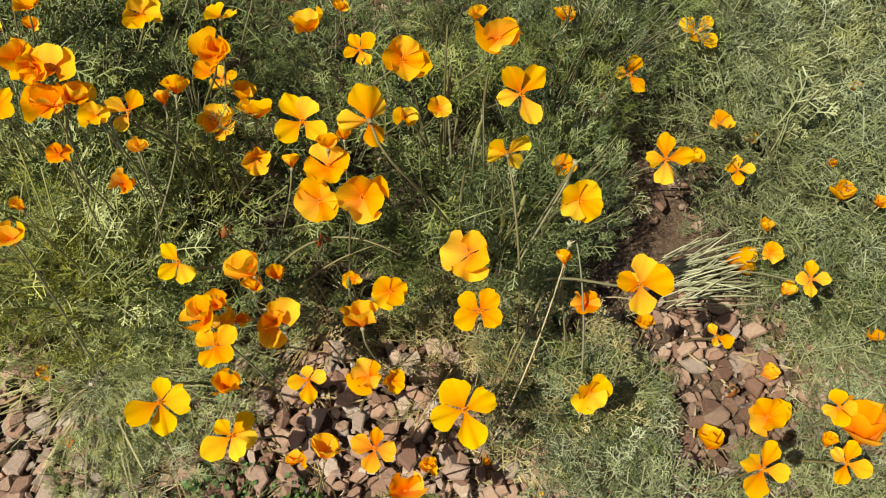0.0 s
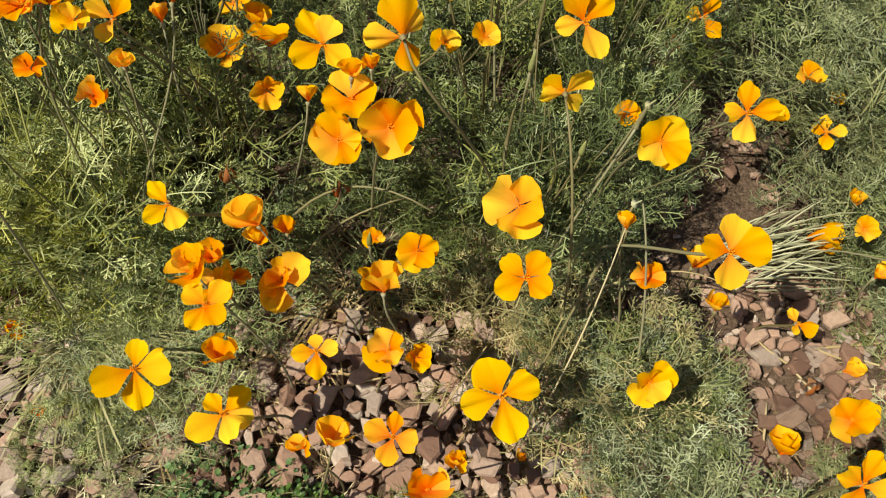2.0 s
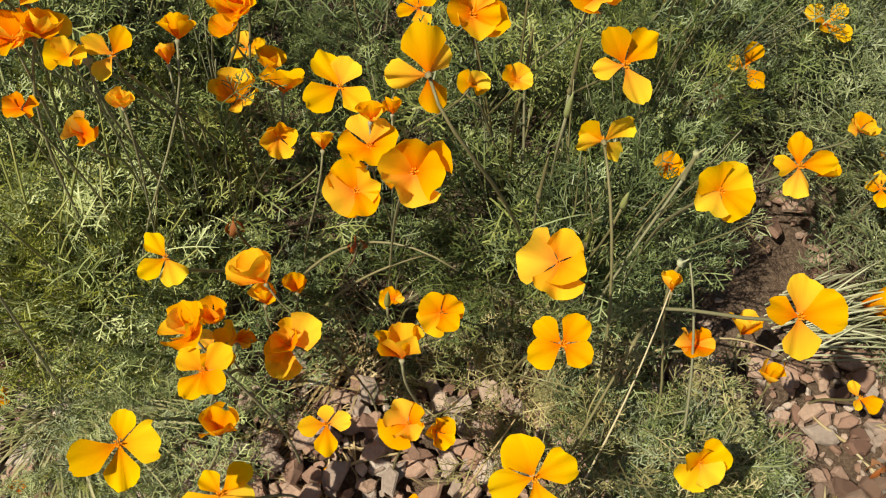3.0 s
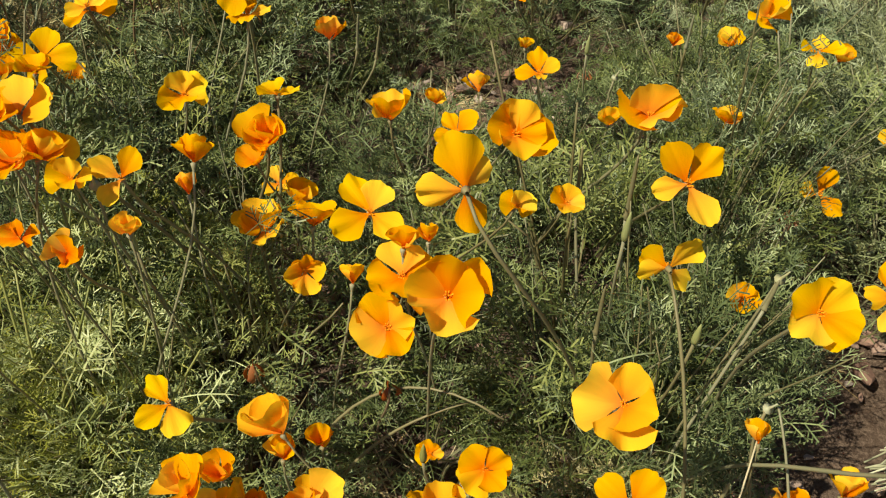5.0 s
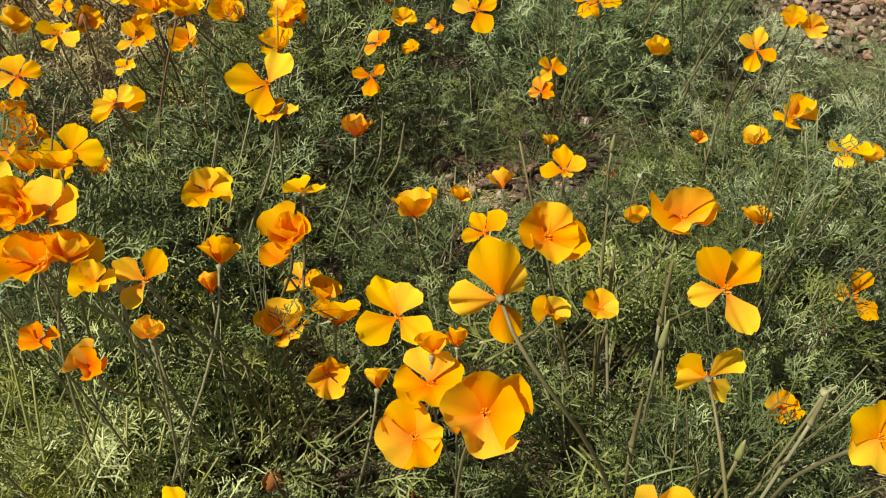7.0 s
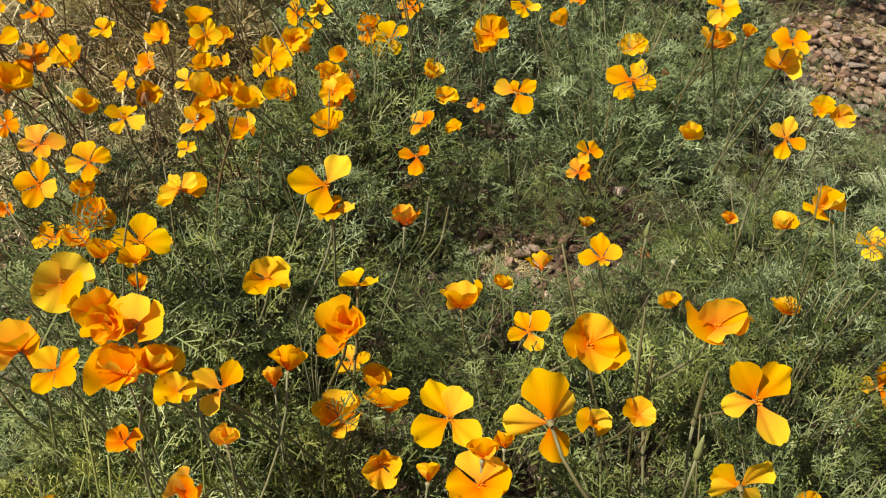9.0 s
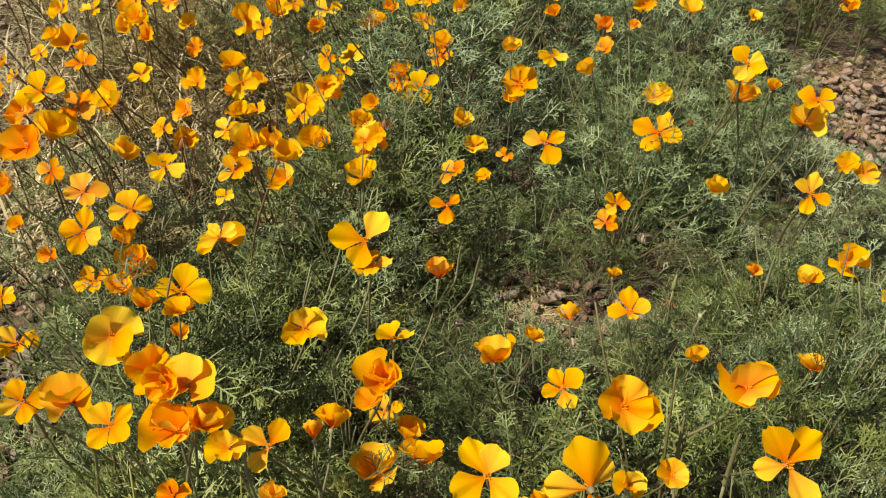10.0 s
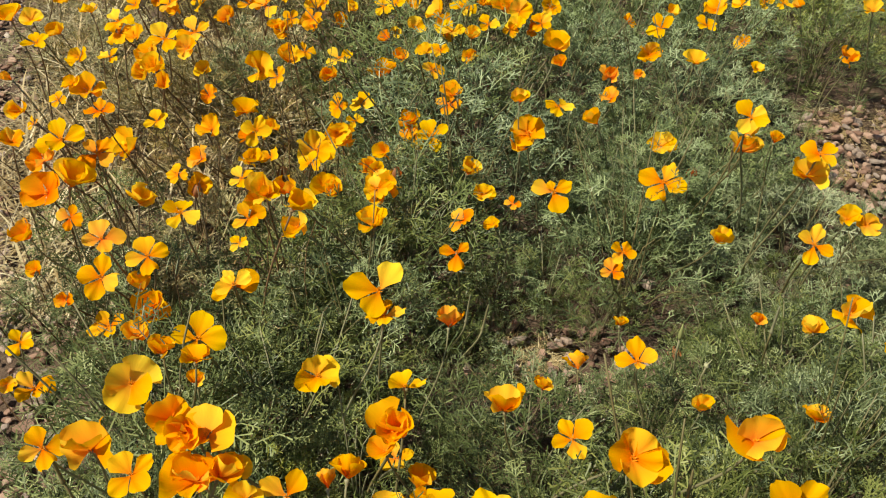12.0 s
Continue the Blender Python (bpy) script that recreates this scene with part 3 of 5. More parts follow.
poppy(-0.922, 1.869, 0.229, 0.067, "open", -83, 69, 31)
poppy(-0.594, 1.733, 0.182, 0.045, "open", -119, 34, 27)
poppy(-0.554, 1.739, 0.188, 0.050, "open", -127, 58, 20)
poppy(-0.682, 1.532, 0.221, 0.036, "deep", -141, 42, 79, True)
poppy(-0.734, 1.457, 0.215, 0.039, "cup", -134, 42, 0, True)
poppy(-0.772, 1.593, 0.199, 0.036, "half", -150, 47, 27)
poppy(-0.441, 1.650, 0.221, 0.033, "half", -129, 44, 37)
poppy(-0.327, 1.553, 0.197, 0.039, "half", -45, 69, -32)
poppy(-0.309, 1.398, 0.206, 0.044, "open", -125, 68, 86, True)
poppy(-0.269, 1.422, 0.189, 0.028, "cup", -127, 46, 49)
poppy(-0.246, 1.475, 0.194, 0.027, "open", -104, 60, 21, True)
poppy(-0.378, 1.871, 0.242, 0.034, "half", -117, 38, 42)
poppy(-0.424, 2.033, 0.267, 0.053, "open", -73, 71, 0)
poppy(-0.500, 1.939, 0.256, 0.043, "cup", -60, 55, 8)
poppy(-0.557, 2.010, 0.211, 0.031, "open", -46, 53, 61)
poppy(0.081, 2.228, 0.245, 0.058, "cup", -127, 64, 60)
poppy(0.123, 2.191, 0.272, 0.039, "cup", -143, 50, 2)
poppy(-0.123, 1.894, 0.226, 0.037, "half", -105, 59, 2, True)
poppy(-0.066, 1.988, 0.185, 0.027, "cup", -97, 57, 48, True)
poppy(-0.117, 1.872, 0.191, 0.041, "cup", -149, 62, 5, True)
poppy(-0.049, 2.050, 0.207, 0.049, "cup", -71, 46, 15)
poppy(0.130, 1.907, 0.261, 0.029, "deep", -32, 63, 44)
poppy(0.296, 2.003, 0.264, 0.034, "cup", -36, 67, 32, True)
poppy(0.374, 2.194, 0.288, 0.044, "deep", -137, 71, 47)
poppy(0.250, 2.261, 0.256, 0.029, "deep", -146, 61, 11)
poppy(-1.077, 1.606, 0.301, 0.049, "open", -85, 73, 46)
poppy(-1.105, 1.706, 0.280, 0.036, "half", -107, 51, 89)
poppy(-1.009, 1.610, 0.282, 0.043, "cup", -111, 54, 39)
poppy(-0.965, 1.634, 0.276, 0.043, "open", -140, 74, 19)
poppy(-0.946, 1.485, 0.303, 0.027, "deep", -111, 64, 20)
poppy(-1.188, 1.699, 0.300, 0.049, "deep", -140, 72, 68)
poppy(-1.050, 1.481, 0.301, 0.023, "half", -146, 49, 76)
poppy(-1.017, 1.964, 0.238, 0.050, "open", -118, 63, 83)
poppy(-0.866, 2.099, 0.199, 0.075, "open", -143, 74, 4)
poppy(-0.745, 2.046, 0.192, 0.055, "deep", -108, 47, 16)
poppy(-0.802, 2.023, 0.186, 0.044, "half", -78, 42, 80)
poppy(-0.973, 1.389, 0.303, 0.033, "half", -98, 40, 21)
poppy(-0.926, 1.353, 0.305, 0.026, "open", -131, 37, 53)
poppy(-0.860, 1.416, 0.300, 0.044, "open", -92, 73, 21, True)
poppy(-0.811, 1.134, 0.285, 0.038, "half", -92, 65, 88)
poppy(-0.819, 1.141, 0.223, 0.024, "deep", -89, 51, 37)
poppy(-0.746, 1.292, 0.245, 0.041, "half", -22, 67, -55)
poppy(-0.755, 1.008, 0.230, 0.035, "open", -34, 72, 19)
poppy(-0.735, 0.949, 0.226, 0.021, "cup", -35, 43, 14)
poppy(-0.782, 1.186, 0.279, 0.036, "open", -82, 45, 80, True)
poppy(-0.645, 1.446, 0.233, 0.038, "half", -39, 55, 23)
poppy(-0.603, 1.315, 0.284, 0.041, "open", -116, 66, 70)
poppy(-0.495, 1.226, 0.284, 0.039, "deep", -104, 38, 45)
poppy(-0.460, 1.482, 0.220, 0.031, "cup", -66, 36, 39)
poppy(-0.540, 1.648, 0.204, 0.034, "open", -60, 51, 62)
poppy(-0.431, 1.764, 0.257, 0.044, "open", -25, 52, 43)
poppy(-0.256, 2.106, 0.258, 0.043, "cup", -76, 34, 60)
poppy(-0.310, 1.981, 0.262, 0.040, "cup", -118, 54, 85)
poppy(-0.582, 1.241, 0.232, 0.028, "open", -114, 66, 82)
poppy(-0.771, 1.119, 0.199, 0.027, "cup", -105, 56, 35, True)
poppy(-0.335, 2.090, 0.260, 0.048, "cup", -56, 60, 44)
poppy(-0.218, 1.908, 0.231, 0.030, "half", -128, 62, 46)
poppy(-0.463, 1.546, 0.215, 0.030, "half", -84, 43, 67)
poppy(-0.258, 0.640, 0.218, 0.030, "half", -176, 85, 91)
poppy(-0.242, 0.601, 0.237, 0.038, "open", -58, 87, 33)
poppy(-0.226, 0.683, 0.177, 0.025, "half", 82, 74, -169)
poppy(-0.465, 0.826, 0.372, 0.039, "deep", -103, 72, 57)
poppy(-0.418, 0.772, 0.374, 0.046, "deep", -103, 86, 31)
poppy(-0.311, 0.940, 0.238, 0.034, "deep", -138, 72, 54)
poppy(-0.275, 0.946, 0.191, 0.035, "half", 56, 72, -141)
poppy(-0.578, 1.009, 0.255, 0.040, "deep", -5, 85, -78)
poppy(-0.644, 1.112, 0.222, 0.058, "full", -121, 76, 55)
poppy(-0.397, 0.779, 0.375, 0.030, "half", -1, 56, -55)
poppy(-0.150, 0.796, 0.304, 0.028, "deep", 87, 75, -159)
poppy(-0.196, 0.820, 0.232, 0.023, "half", 87, 63, -163)
poppy(0.457, 0.561, 0.112, 0.028, "half", 84, 63, -164)
poppy(-0.692, 1.169, 0.199, 0.036, "half", -46, 81, -17)
poppy(-0.633, 1.047, 0.231, 0.036, "deep", -46, 81, -17)
poppy(-0.536, 1.301, 0.288, 0.037, "half", -125, 57, 61)
poppy(-0.582, 1.308, 0.251, 0.038, "half", -120, 67, 55)
poppy(-0.572, 1.505, 0.200, 0.044, "open", -140, 60, 21)
poppy(-0.935, 1.308, 0.301, 0.039, "cup", -31, 71, 66)
poppy(-0.865, 1.269, 0.302, 0.043, "cup", -97, 53, 79, True)
poppy(0.077, 1.576, 0.305, 0.046, "cup", -40, 74, 34)
poppy(-0.470, 2.008, 0.266, 0.044, "deep", -147, 46, 20)
poppy(-0.315, 2.065, 0.260, 0.047, "cup", -71, 45, 28)
poppy(-0.769, 2.150, 0.193, 0.046, "deep", -127, 74, 5)
poppy(-0.691, 2.147, 0.195, 0.032, "half", -25, 48, 21)
poppy(-0.577, 2.095, 0.236, 0.038, "open", -133, 41, 40)
poppy(-0.926, 2.026, 0.199, 0.047, "half", -89, 46, 70)
poppy(-1.044, 1.881, 0.266, 0.046, "open", -91, 56, 48)
poppy(-1.102, 1.816, 0.274, 0.039, "cup", -141, 71, 26)
poppy(-0.905, 2.102, 0.199, 0.060, "open", -35, 57, 0)
poppy(-0.099, 2.144, 0.228, 0.040, "open", -29, 51, 52, True)
poppy(-0.009, 2.209, 0.237, 0.034, "deep", -62, 69, 47)
poppy(-0.386, 1.907, 0.268, 0.035, "half", -80, 73, 38)
poppy(-0.429, 1.828, 0.266, 0.038, "open", -81, 66, 43)
poppy(-0.508, 1.854, 0.234, 0.032, "half", -113, 56, 16)
poppy(-0.898, 1.649, 0.259, 0.040, "open", -46, 70, 82)
poppy(-0.889, 1.764, 0.247, 0.046, "cup", -91, 43, 20)
poppy(-1.143, 1.697, 0.301, 0.041, "cup", -78, 64, 25)


def joined(name, pairs):
    """One mesh out of many, each moved by its matrix; keeps their materials and UVs."""
    verts, faces, slots, uvs, mats = [], [], [], [], []
    for me, m in pairs:
        if me.materials[0] not in mats:
            mats.append(me.materials[0])
        start, layer = len(verts), me.uv_layers[0].data if me.uv_layers else None
        verts.extend(m @ v.co for v in me.vertices)
        for p in me.polygons:
            faces.append([start + k for k in p.vertices])
            slots.append(mats.index(me.materials[0]))
            uvs.extend(tuple(layer[k].uv) if layer else (0.0, 0.0) for k in p.loop_indices)
    me = mesh_of(name, verts, faces, mats[0], True)
    for extra in mats[1:]:
        me.materials.append(extra)
    me.polygons.foreach_set("material_index", slots)
    me.uv_layers.new(name="UVMap").data.foreach_set("uv", [c for uv in uvs for c in uv])
    return me


# the blooms farther back, too many to tell apart
far, distant = random.Random(99), []
for k in range(92):
    py = far.uniform(1.95, 3.0)
    px = far.uniform(-1.05 - 0.55 * (py - 1.5), -0.25 + 0.35 * (py - 2.0)) if k < 70 else far.uniform(-0.1, 0.8)
    poppy(px, py, far.uniform(0.18, 0.27), far.uniform(0.03, 0.05), far.choice(("open", "open", "cup", "deep", "half")), far.uniform(200, 330), far.uniform(25, 75), far.uniform(0, 90), far.random() < 0.15, None, distant)
for k in range(56):
    py = far.uniform(1.4, 2.4)
    px = far.uniform(-0.95 - 0.5 * (py - 1.4), -0.30 - 0.1 * (py - 1.4))
    poppy(px, py, far.uniform(0.17, 0.3), far.uniform(0.032, 0.055), far.choice(("open", "open", "cup", "deep", "half")), far.uniform(215, 330), far.uniform(30, 75), far.uniform(0, 90), far.random() < 0.1, None, distant)
tagged(new("distant_poppies", joined("distant_poppies", distant)), "many small golden poppies crowded at the far end", "flowers", kind="stuff")


# ---- feathery foliage ----
class Foliage:
    """Collects the strips and lobes of many leaves, each leaf with a tone of its own."""

    def __init__(self):
        self.verts, self.faces, self.uvs = [], [], []

    def lobe(self, p, way, side, up, long, wide, tone):
        """A blunt, slightly bent finger of a leaf."""
        k, q = len(self.verts), p + way * long + up
        self.verts += [p - side * wide * 0.28, p + side * wide * 0.28, q + side * wide * 0.42, q - side * wide * 0.42]
        self.faces.append((k, k + 1, k + 2, k + 3))
        self.uvs += [(tone, 0.0), (tone, 0.0), (tone, 1.0), (tone, 1.0)]

    def strip(self, pts, wide, side, tone):
        k = len(self.verts)
        blade(self.verts, self.faces, pts, wide, side)
        self.uvs += [(tone, 0.5)] * (len(self.verts) - k)

    def leaf(self, root, way, up, long, rng, wide, coarse=False):
        """A leaf on a bare petiole, whose blade divides three times into short blunt fingers."""
        way = way.normalized()
        side = way.cross(up).normalized()
        up = side.cross(way).normalized()
        tone = min(1.0, max(0.0, rng.gauss(0.5, 0.27)))
        arch = rng.uniform(-0.25, 0.08)
        spine = bezier(root, root + way * long * 0.35 + up * long * 0.12, root + way * long * 0.7 + up * long * 0.1, root + way * long + up * long * arch, 5)
        self.strip(spine, wide * 0.8, side, tone)
        cup = rng.uniform(-0.1, 0.45)
        for at, reach in (((2, 0.40), (3, 0.33), (4, 0.2)) if not coarse else ((2, 0.42), (3, 0.32))):
            p = spine[at]
            ahead = (spine[min(at + 1, 5)] - spine[at - 1]).normalized()
            for sign in (-1, 1):
                r = long * reach * rng.uniform(0.8, 1.2)
                a = rng.uniform(0.7, 1.15)
                out = (ahead * math.cos(a) + side * sign * math.sin(a) + up * (cup + rng.uniform(-0.2, 0.2))).normalized()
                across = out.cross(up).normalized()
                lift = out.cross(across) * -1
                tilt = (across + lift * rng.uniform(-0.5, 0.5)).normalized()
                self.lobe(p, out, tilt, lift * r * rng.uniform(-0.1, 0.1), r, wide, tone)
                if at == 4:
                    continue
                for f, s2, l2 in (((0.34, 1, 0.42), (0.42, -1, 0.42), (0.62, 1, 0.34), (0.70, -1, 0.3), (0.9, 1, 0.2)) if not coarse else ((0.42, 1, 0.42), (0.5, -1, 0.42))):
                    b = rng.uniform(0.55, 0.95)
                    o2 = (out * math.cos(b) + across * s2 * math.sin(b) + lift * rng.uniform(-0.15, 0.35)).normalized()
                    t2 = (o2.cross(lift) + lift * rng.uniform(-0.6, 0.6)).normalized()
                    self.lobe(p + out * r * f, o2, t2, lift * r * rng.uniform(-0.06, 0.1), r * l2 * rng.uniform(0.85, 1.3), wide * (1.1 if coarse else 0.95), tone)


def clump_meshes(seed, leaves, radius, height, material, upright, scale, coarse=False, stemmy=False):
    rng = random.Random(seed)
    made, sv, sf = Foliage(), [], []
    for k in range(leaves):
        a = 2.39996 * k + rng.uniform(-0.4, 0.4)
        r = radius * math.sqrt(rng.random())
        uneven = 1 + 0.3 * noise.noise((math.cos(a) * r * 22, math.sin(a) * r * 22, seed * 3.1))
        z = height * (1 - 0.62 * (r / radius) ** 2) * uneven * (rng.uniform(0.5, 1.0) if k % 4 else rng.uniform(0.12, 0.5))
        p = Vector((math.cos(a) * r, math.sin(a) * r, max(z, 0.012)))
        out = Vector((math.cos(a), math.sin(a), 0))
        way = out * rng.uniform(0.25, 1.0) + Vector((rng.uniform(-0.6, 0.6), rng.uniform(-0.6, 0.6), rng.uniform(0.0, 0.9) * upright))
        made.leaf(p, way, Vector((rng.uniform(-0.5, 0.5), rng.uniform(-0.5, 0.5), 1)), rng.uniform(0.038, 0.074) * scale, rng, rng.uniform(0.0013, 0.0020) * scale * (1.25 if coarse else 1), coarse)
        if k % (9 if stemmy else 70 if coarse else 30) == 0:
            # a bare stalk that stands above the leaves
            start = Vector((p.x * 0.3, p.y * 0.3, -0.01))
            top = Vector((p.x * 1.1, p.y * 1.1, height * rng.uniform(0.95, 1.35)))
            tube(sv, sf, bezier(start, start + Vector((0, 0, top.z * 0.5)), top - out * 0.03 - Vector((0, 0, top.z * 0.3)), top, 6), [0.0014, 0.0013, 0.0012, 0.0012, 0.0011, 0.0010, 0.0008], 4)
        if k % (16 if coarse else 9) == 1:
            start = Vector((p.x * 0.25, p.y * 0.25, -0.01))
            tube(sv, sf, bezier(start, start + Vector((0, 0, p.z * 0.6)), p - way.normalized() * 0.02, p + way.normalized() * 0.01, 4), [0.0015, 0.0014, 0.0012, 0.0010, 0.0007], 3)
    return mesh_of("leaves", made.verts, made.faces, material, False, made.uvs), mesh_of("stems", sv, sf, GREEN_STALK if stemmy else STALK, True)


CLUMPS = [clump_meshes(k, 150, 0.12, h, LEAF, up, 1.0) for k, (h, up) in enumerate([(0.16, 0.8), (0.19, 1.0), (0.14, 0.7), (0.21, 1.1)])]
OLIVE_CLUMPS = [clump_meshes(k + 20, 120, 0.12, 0.11, OLIVE, 0.6, 0.95) for k in range(3)]
FRESH_CLUMPS = [clump_meshes(k + 40, 140, 0.12, 0.16, FRESH, 1.3, 0.95) for k in range(2)]
TALL_CLUMPS = [clump_meshes(k + 50, 120, 0.11, 0.155, FRESH, 1.5, 0.9, False, True) for k in range(2)]
LOW_CLUMPS = [clump_meshes(k + 80, 70, 0.11, 0.13, LEAF, 0.8, 0.95) for k in range(2)]
MAT_CLUMPS = [clump_meshes(k + 90, 72, 0.10, 0.105, GLAUCOUS, 0.7, 1.1) for k in range(3)]
FAR_CLUMPS = [clump_meshes(k + 60, 215, 0.14, h, FAR_LEAF, 0.85, 0.85, True) for k, h in enumerate((0.16, 0.19, 0.23))]
PALE_CLUMPS = [clump_meshes(k + 95, 200, 0.14, h, GLAUCOUS, 0.85, 0.85, True) for k, h in enumerate((0.15, 0.18))]


def plant(x, y, meshes, turn, scale, lean, label="blue-green feathery foliage of a poppy plant", tall=1.0):
    thing = tagged(new("poppy_plant"), label, "plant", "poppy plants in the bed")
    thing.matrix_basis = pose(x, y, rise(x, y), lean, 0, turn) @ Matrix.Diagonal((scale, scale, scale * tall, 1))
    tagged(child("foliage", meshes[0], thing), kind="stuff")
    tagged(child("stem", meshes[1], thing), kind="stuff")
    return thing


SOWN = []


# small dark hollows between the plants: centre and radii
HOLLOWS = [(-0.25, 1.46, 0.05, 0.03), (-0.10, 1.93, 0.07, 0.05), (0.24, 1.10, 0.09, 0.08), (-0.27, 0.94, 0.06, 0.05), (0.17, 2.52, 0.08, 0.05), (0.06, 1.0, 0.05, 0.04), (-0.20, 0.75, 0.05, 0.04)]


def kept_clear(x, y):
    """Ground beside the three bare places in the bed, where no tall plant stands before them."""
    if any(math.hypot((x - cx) / rx, (y - cy) / ry) < 1 for cx, cy, rx, ry in HOLLOWS):
        return True
    return math.hypot((x - 0.27) / 0.16, (y - 0.91) / 0.16) < 1 or math.hypot((x - 0.20) / 0.09, (y - 0.79) / 0.07) < 1 or math.hypot((x + 0.13) / 0.10, (y - 1.33) / 0.06) < 1 or math.hypot((x - 0.47) / 0.22, (y - 2.05) / 0.27) < 1


def sow_plants():
    rng = random.Random(12)
    y = 0.42
    while y < 3.3:
        step = 0.138 if y < 1.5 else 0.152 + 0.035 * (y - 1.5)
        x = -2.2
        while x < 1.5:
            px, py = x + rng.uniform(-0.42, 0.42) * step, y + rng.uniform(-0.42, 0.42) * step
            x += step
            bare = gap(px, py)
            if bare > (-0.012 if py < 0.85 else -0.03) or px > 0.76 + 0.1 * (py - 0.5) + 0.25 * noise.noise((py * 3, 1.0, 2.0)):
                continue
            if kept_clear(px, py) or math.hypot((px + 0.22) / 0.12, (py - 0.46) / 0.07) < 1 or math.hypot((px - 0.04) / 0.09, (py - 0.46) / 0.06) < 1 or math.hypot((px + 0.43) / 0.1, (py - 0.6) / 0.07) < 1:
                continue
            if math.hypot((px + 0.98) / 0.25, (py - 1.95) / 0.28) < 1 and rng.random() < 0.35:
                continue
            if px + 1.0 + 0.62 * (py - 1.3) < 0.25 and rng.random() < 0.3:
                continue
            size = min(1.0, 0.55 + 4 * -bare) * rng.choice((0.7, 0.9, 1.05, 1.3) if py < 1.5 else (0.55, 0.8, 1.1, 1.45))
            # no plant grows over the blooms beside it
            if py < 0.9 and any(z <= 0.1 and math.hypot(px - bx, py - by) < 0.1 for bx, by, z in BLOOMS):
                continue
            room = min([z for bx, by, z in BLOOMS if z > 0.09 and math.hypot(px - bx, py - by) < 0.085] or [1.0])
            size = max(0.55, min(size, room / 0.17))
            if 0.26 < px < 0.75 and 1.55 < py < 2.05 or abs(px + 0.15) < 0.15 and 1.08 < py < 1.3:
                size = min(size, 0.62)
            if -0.62 < px < -0.26 - 0.3 * (py - 0.6) and py < 1.05 and rng.random() < 0.9 or math.hypot((px - 0.6) / 0.28, (py - 2.6) / 0.25) < 1:
                kind, label = FRESH_CLUMPS, "bright green feathery foliage of a poppy plant"
            elif px < -0.6 - 0.15 * (py - 1.3) and py > 1.15 and rng.random() < 0.68 or py < 0.76 and px < 0.3 and rng.random() < (0.6 if py < 0.68 else 0.3):
                kind, label = OLIVE_CLUMPS, "withering olive foliage of a poppy plant"
            elif px < -0.55 and py > 1.55 and rng.random() < 0.3:
                kind, label = OLIVE_CLUMPS, "withering olive foliage of a poppy plant"
            elif 0.26 < px < 0.75 and 1.55 < py < 2.2:
                kind, label = MAT_CLUMPS, "pale glaucous feathery foliage of a poppy plant"
            elif px > 0.0 and 1.25 < py < 2.3 and rng.random() < 0.6:
                size = min(size, 0.95)
                kind, label = PALE_CLUMPS, "pale glaucous feathery foliage of a poppy plant"
            elif px > (0.4 if py > 0.9 else 0.3) and py < 1.5:
                kind, label = MAT_CLUMPS, "pale glaucous feathery foliage of a poppy plant"
            else:
                kind, label = FAR_CLUMPS if py > 1.4 else CLUMPS, "grey-green feathery foliage of a poppy plant"
            if kind is FRESH_CLUMPS and 0.93 < py < 1.5:
                kind, label = CLUMPS[:2], "grey-green feathery foliage of a poppy plant"
            plant(px, py, rng.choice(kind), rng.uniform(0, 360), size, rng.uniform(-14, 14), label)
            SOWN.append((px, py, size))
        y += step
    # young plants come up where the others leave room
    for i in range(19):
        for j in range(22):
            px, py = -0.72 + 0.075 * i + rng.uniform(-0.02, 0.02), 0.72 + 0.08 * j + rng.uniform(-0.02, 0.02)
            if gap(px, py) > -0.05 or px < -0.55 - 0.2 * (py - 1.3) and py > 1.2 or kept_clear(px, py) or math.hypot((px - 0.35) / 0.14, (py - 0.83) / 0.09) < 1 or min((math.hypot(px - a, py - b) - 0.105 * c) for a, b, c in SOWN) < 0:
                continue
            size = rng.uniform(0.65, 0.85)
            plant(px, py, rng.choice(LOW_CLUMPS), rng.uniform(0, 360), size, rng.uniform(-8, 8), "low grey-green feathery foliage of a young poppy plant")
            SOWN.append((px, py, size))
    # a low pale mat beyond the hollow
    for i in range(8):
        for j in range(11):
            px, py = 0.36 + 0.07 * i + rng.uniform(-0.03, 0.03), 0.74 + 0.078 * j + rng.uniform(-0.03, 0.03)
            if gap(px, py) > -0.035 or kept_clear(px, py) or math.hypot((px - 0.37) / 0.09, (py - 0.81) / 0.05) < 1:
                continue
            plant(px, py, rng.choice(MAT_CLUMPS), rng.uniform(0, 360), rng.uniform(0.75, 1.1), rng.uniform(-8, 8), "low pale glaucous mat of feathery poppy foliage")
    # fresh growth round the splayed crown
    for px, py, size in ((-0.50, 0.71, 0.8), (-0.44, 0.73, 0.85), (-0.375, 0.71, 0.75), (-0.335, 0.65, 0.5), (-0.34, 0.60, 0.4), (-0.40, 0.50, 0.4), (-0.37, 0.545, 0.35)):
        plant(px, py, rng.choice(FRESH_CLUMPS), rng.uniform(0, 360), size, rng.uniform(-8, 8), "bright green feathery foliage of a young poppy plant")
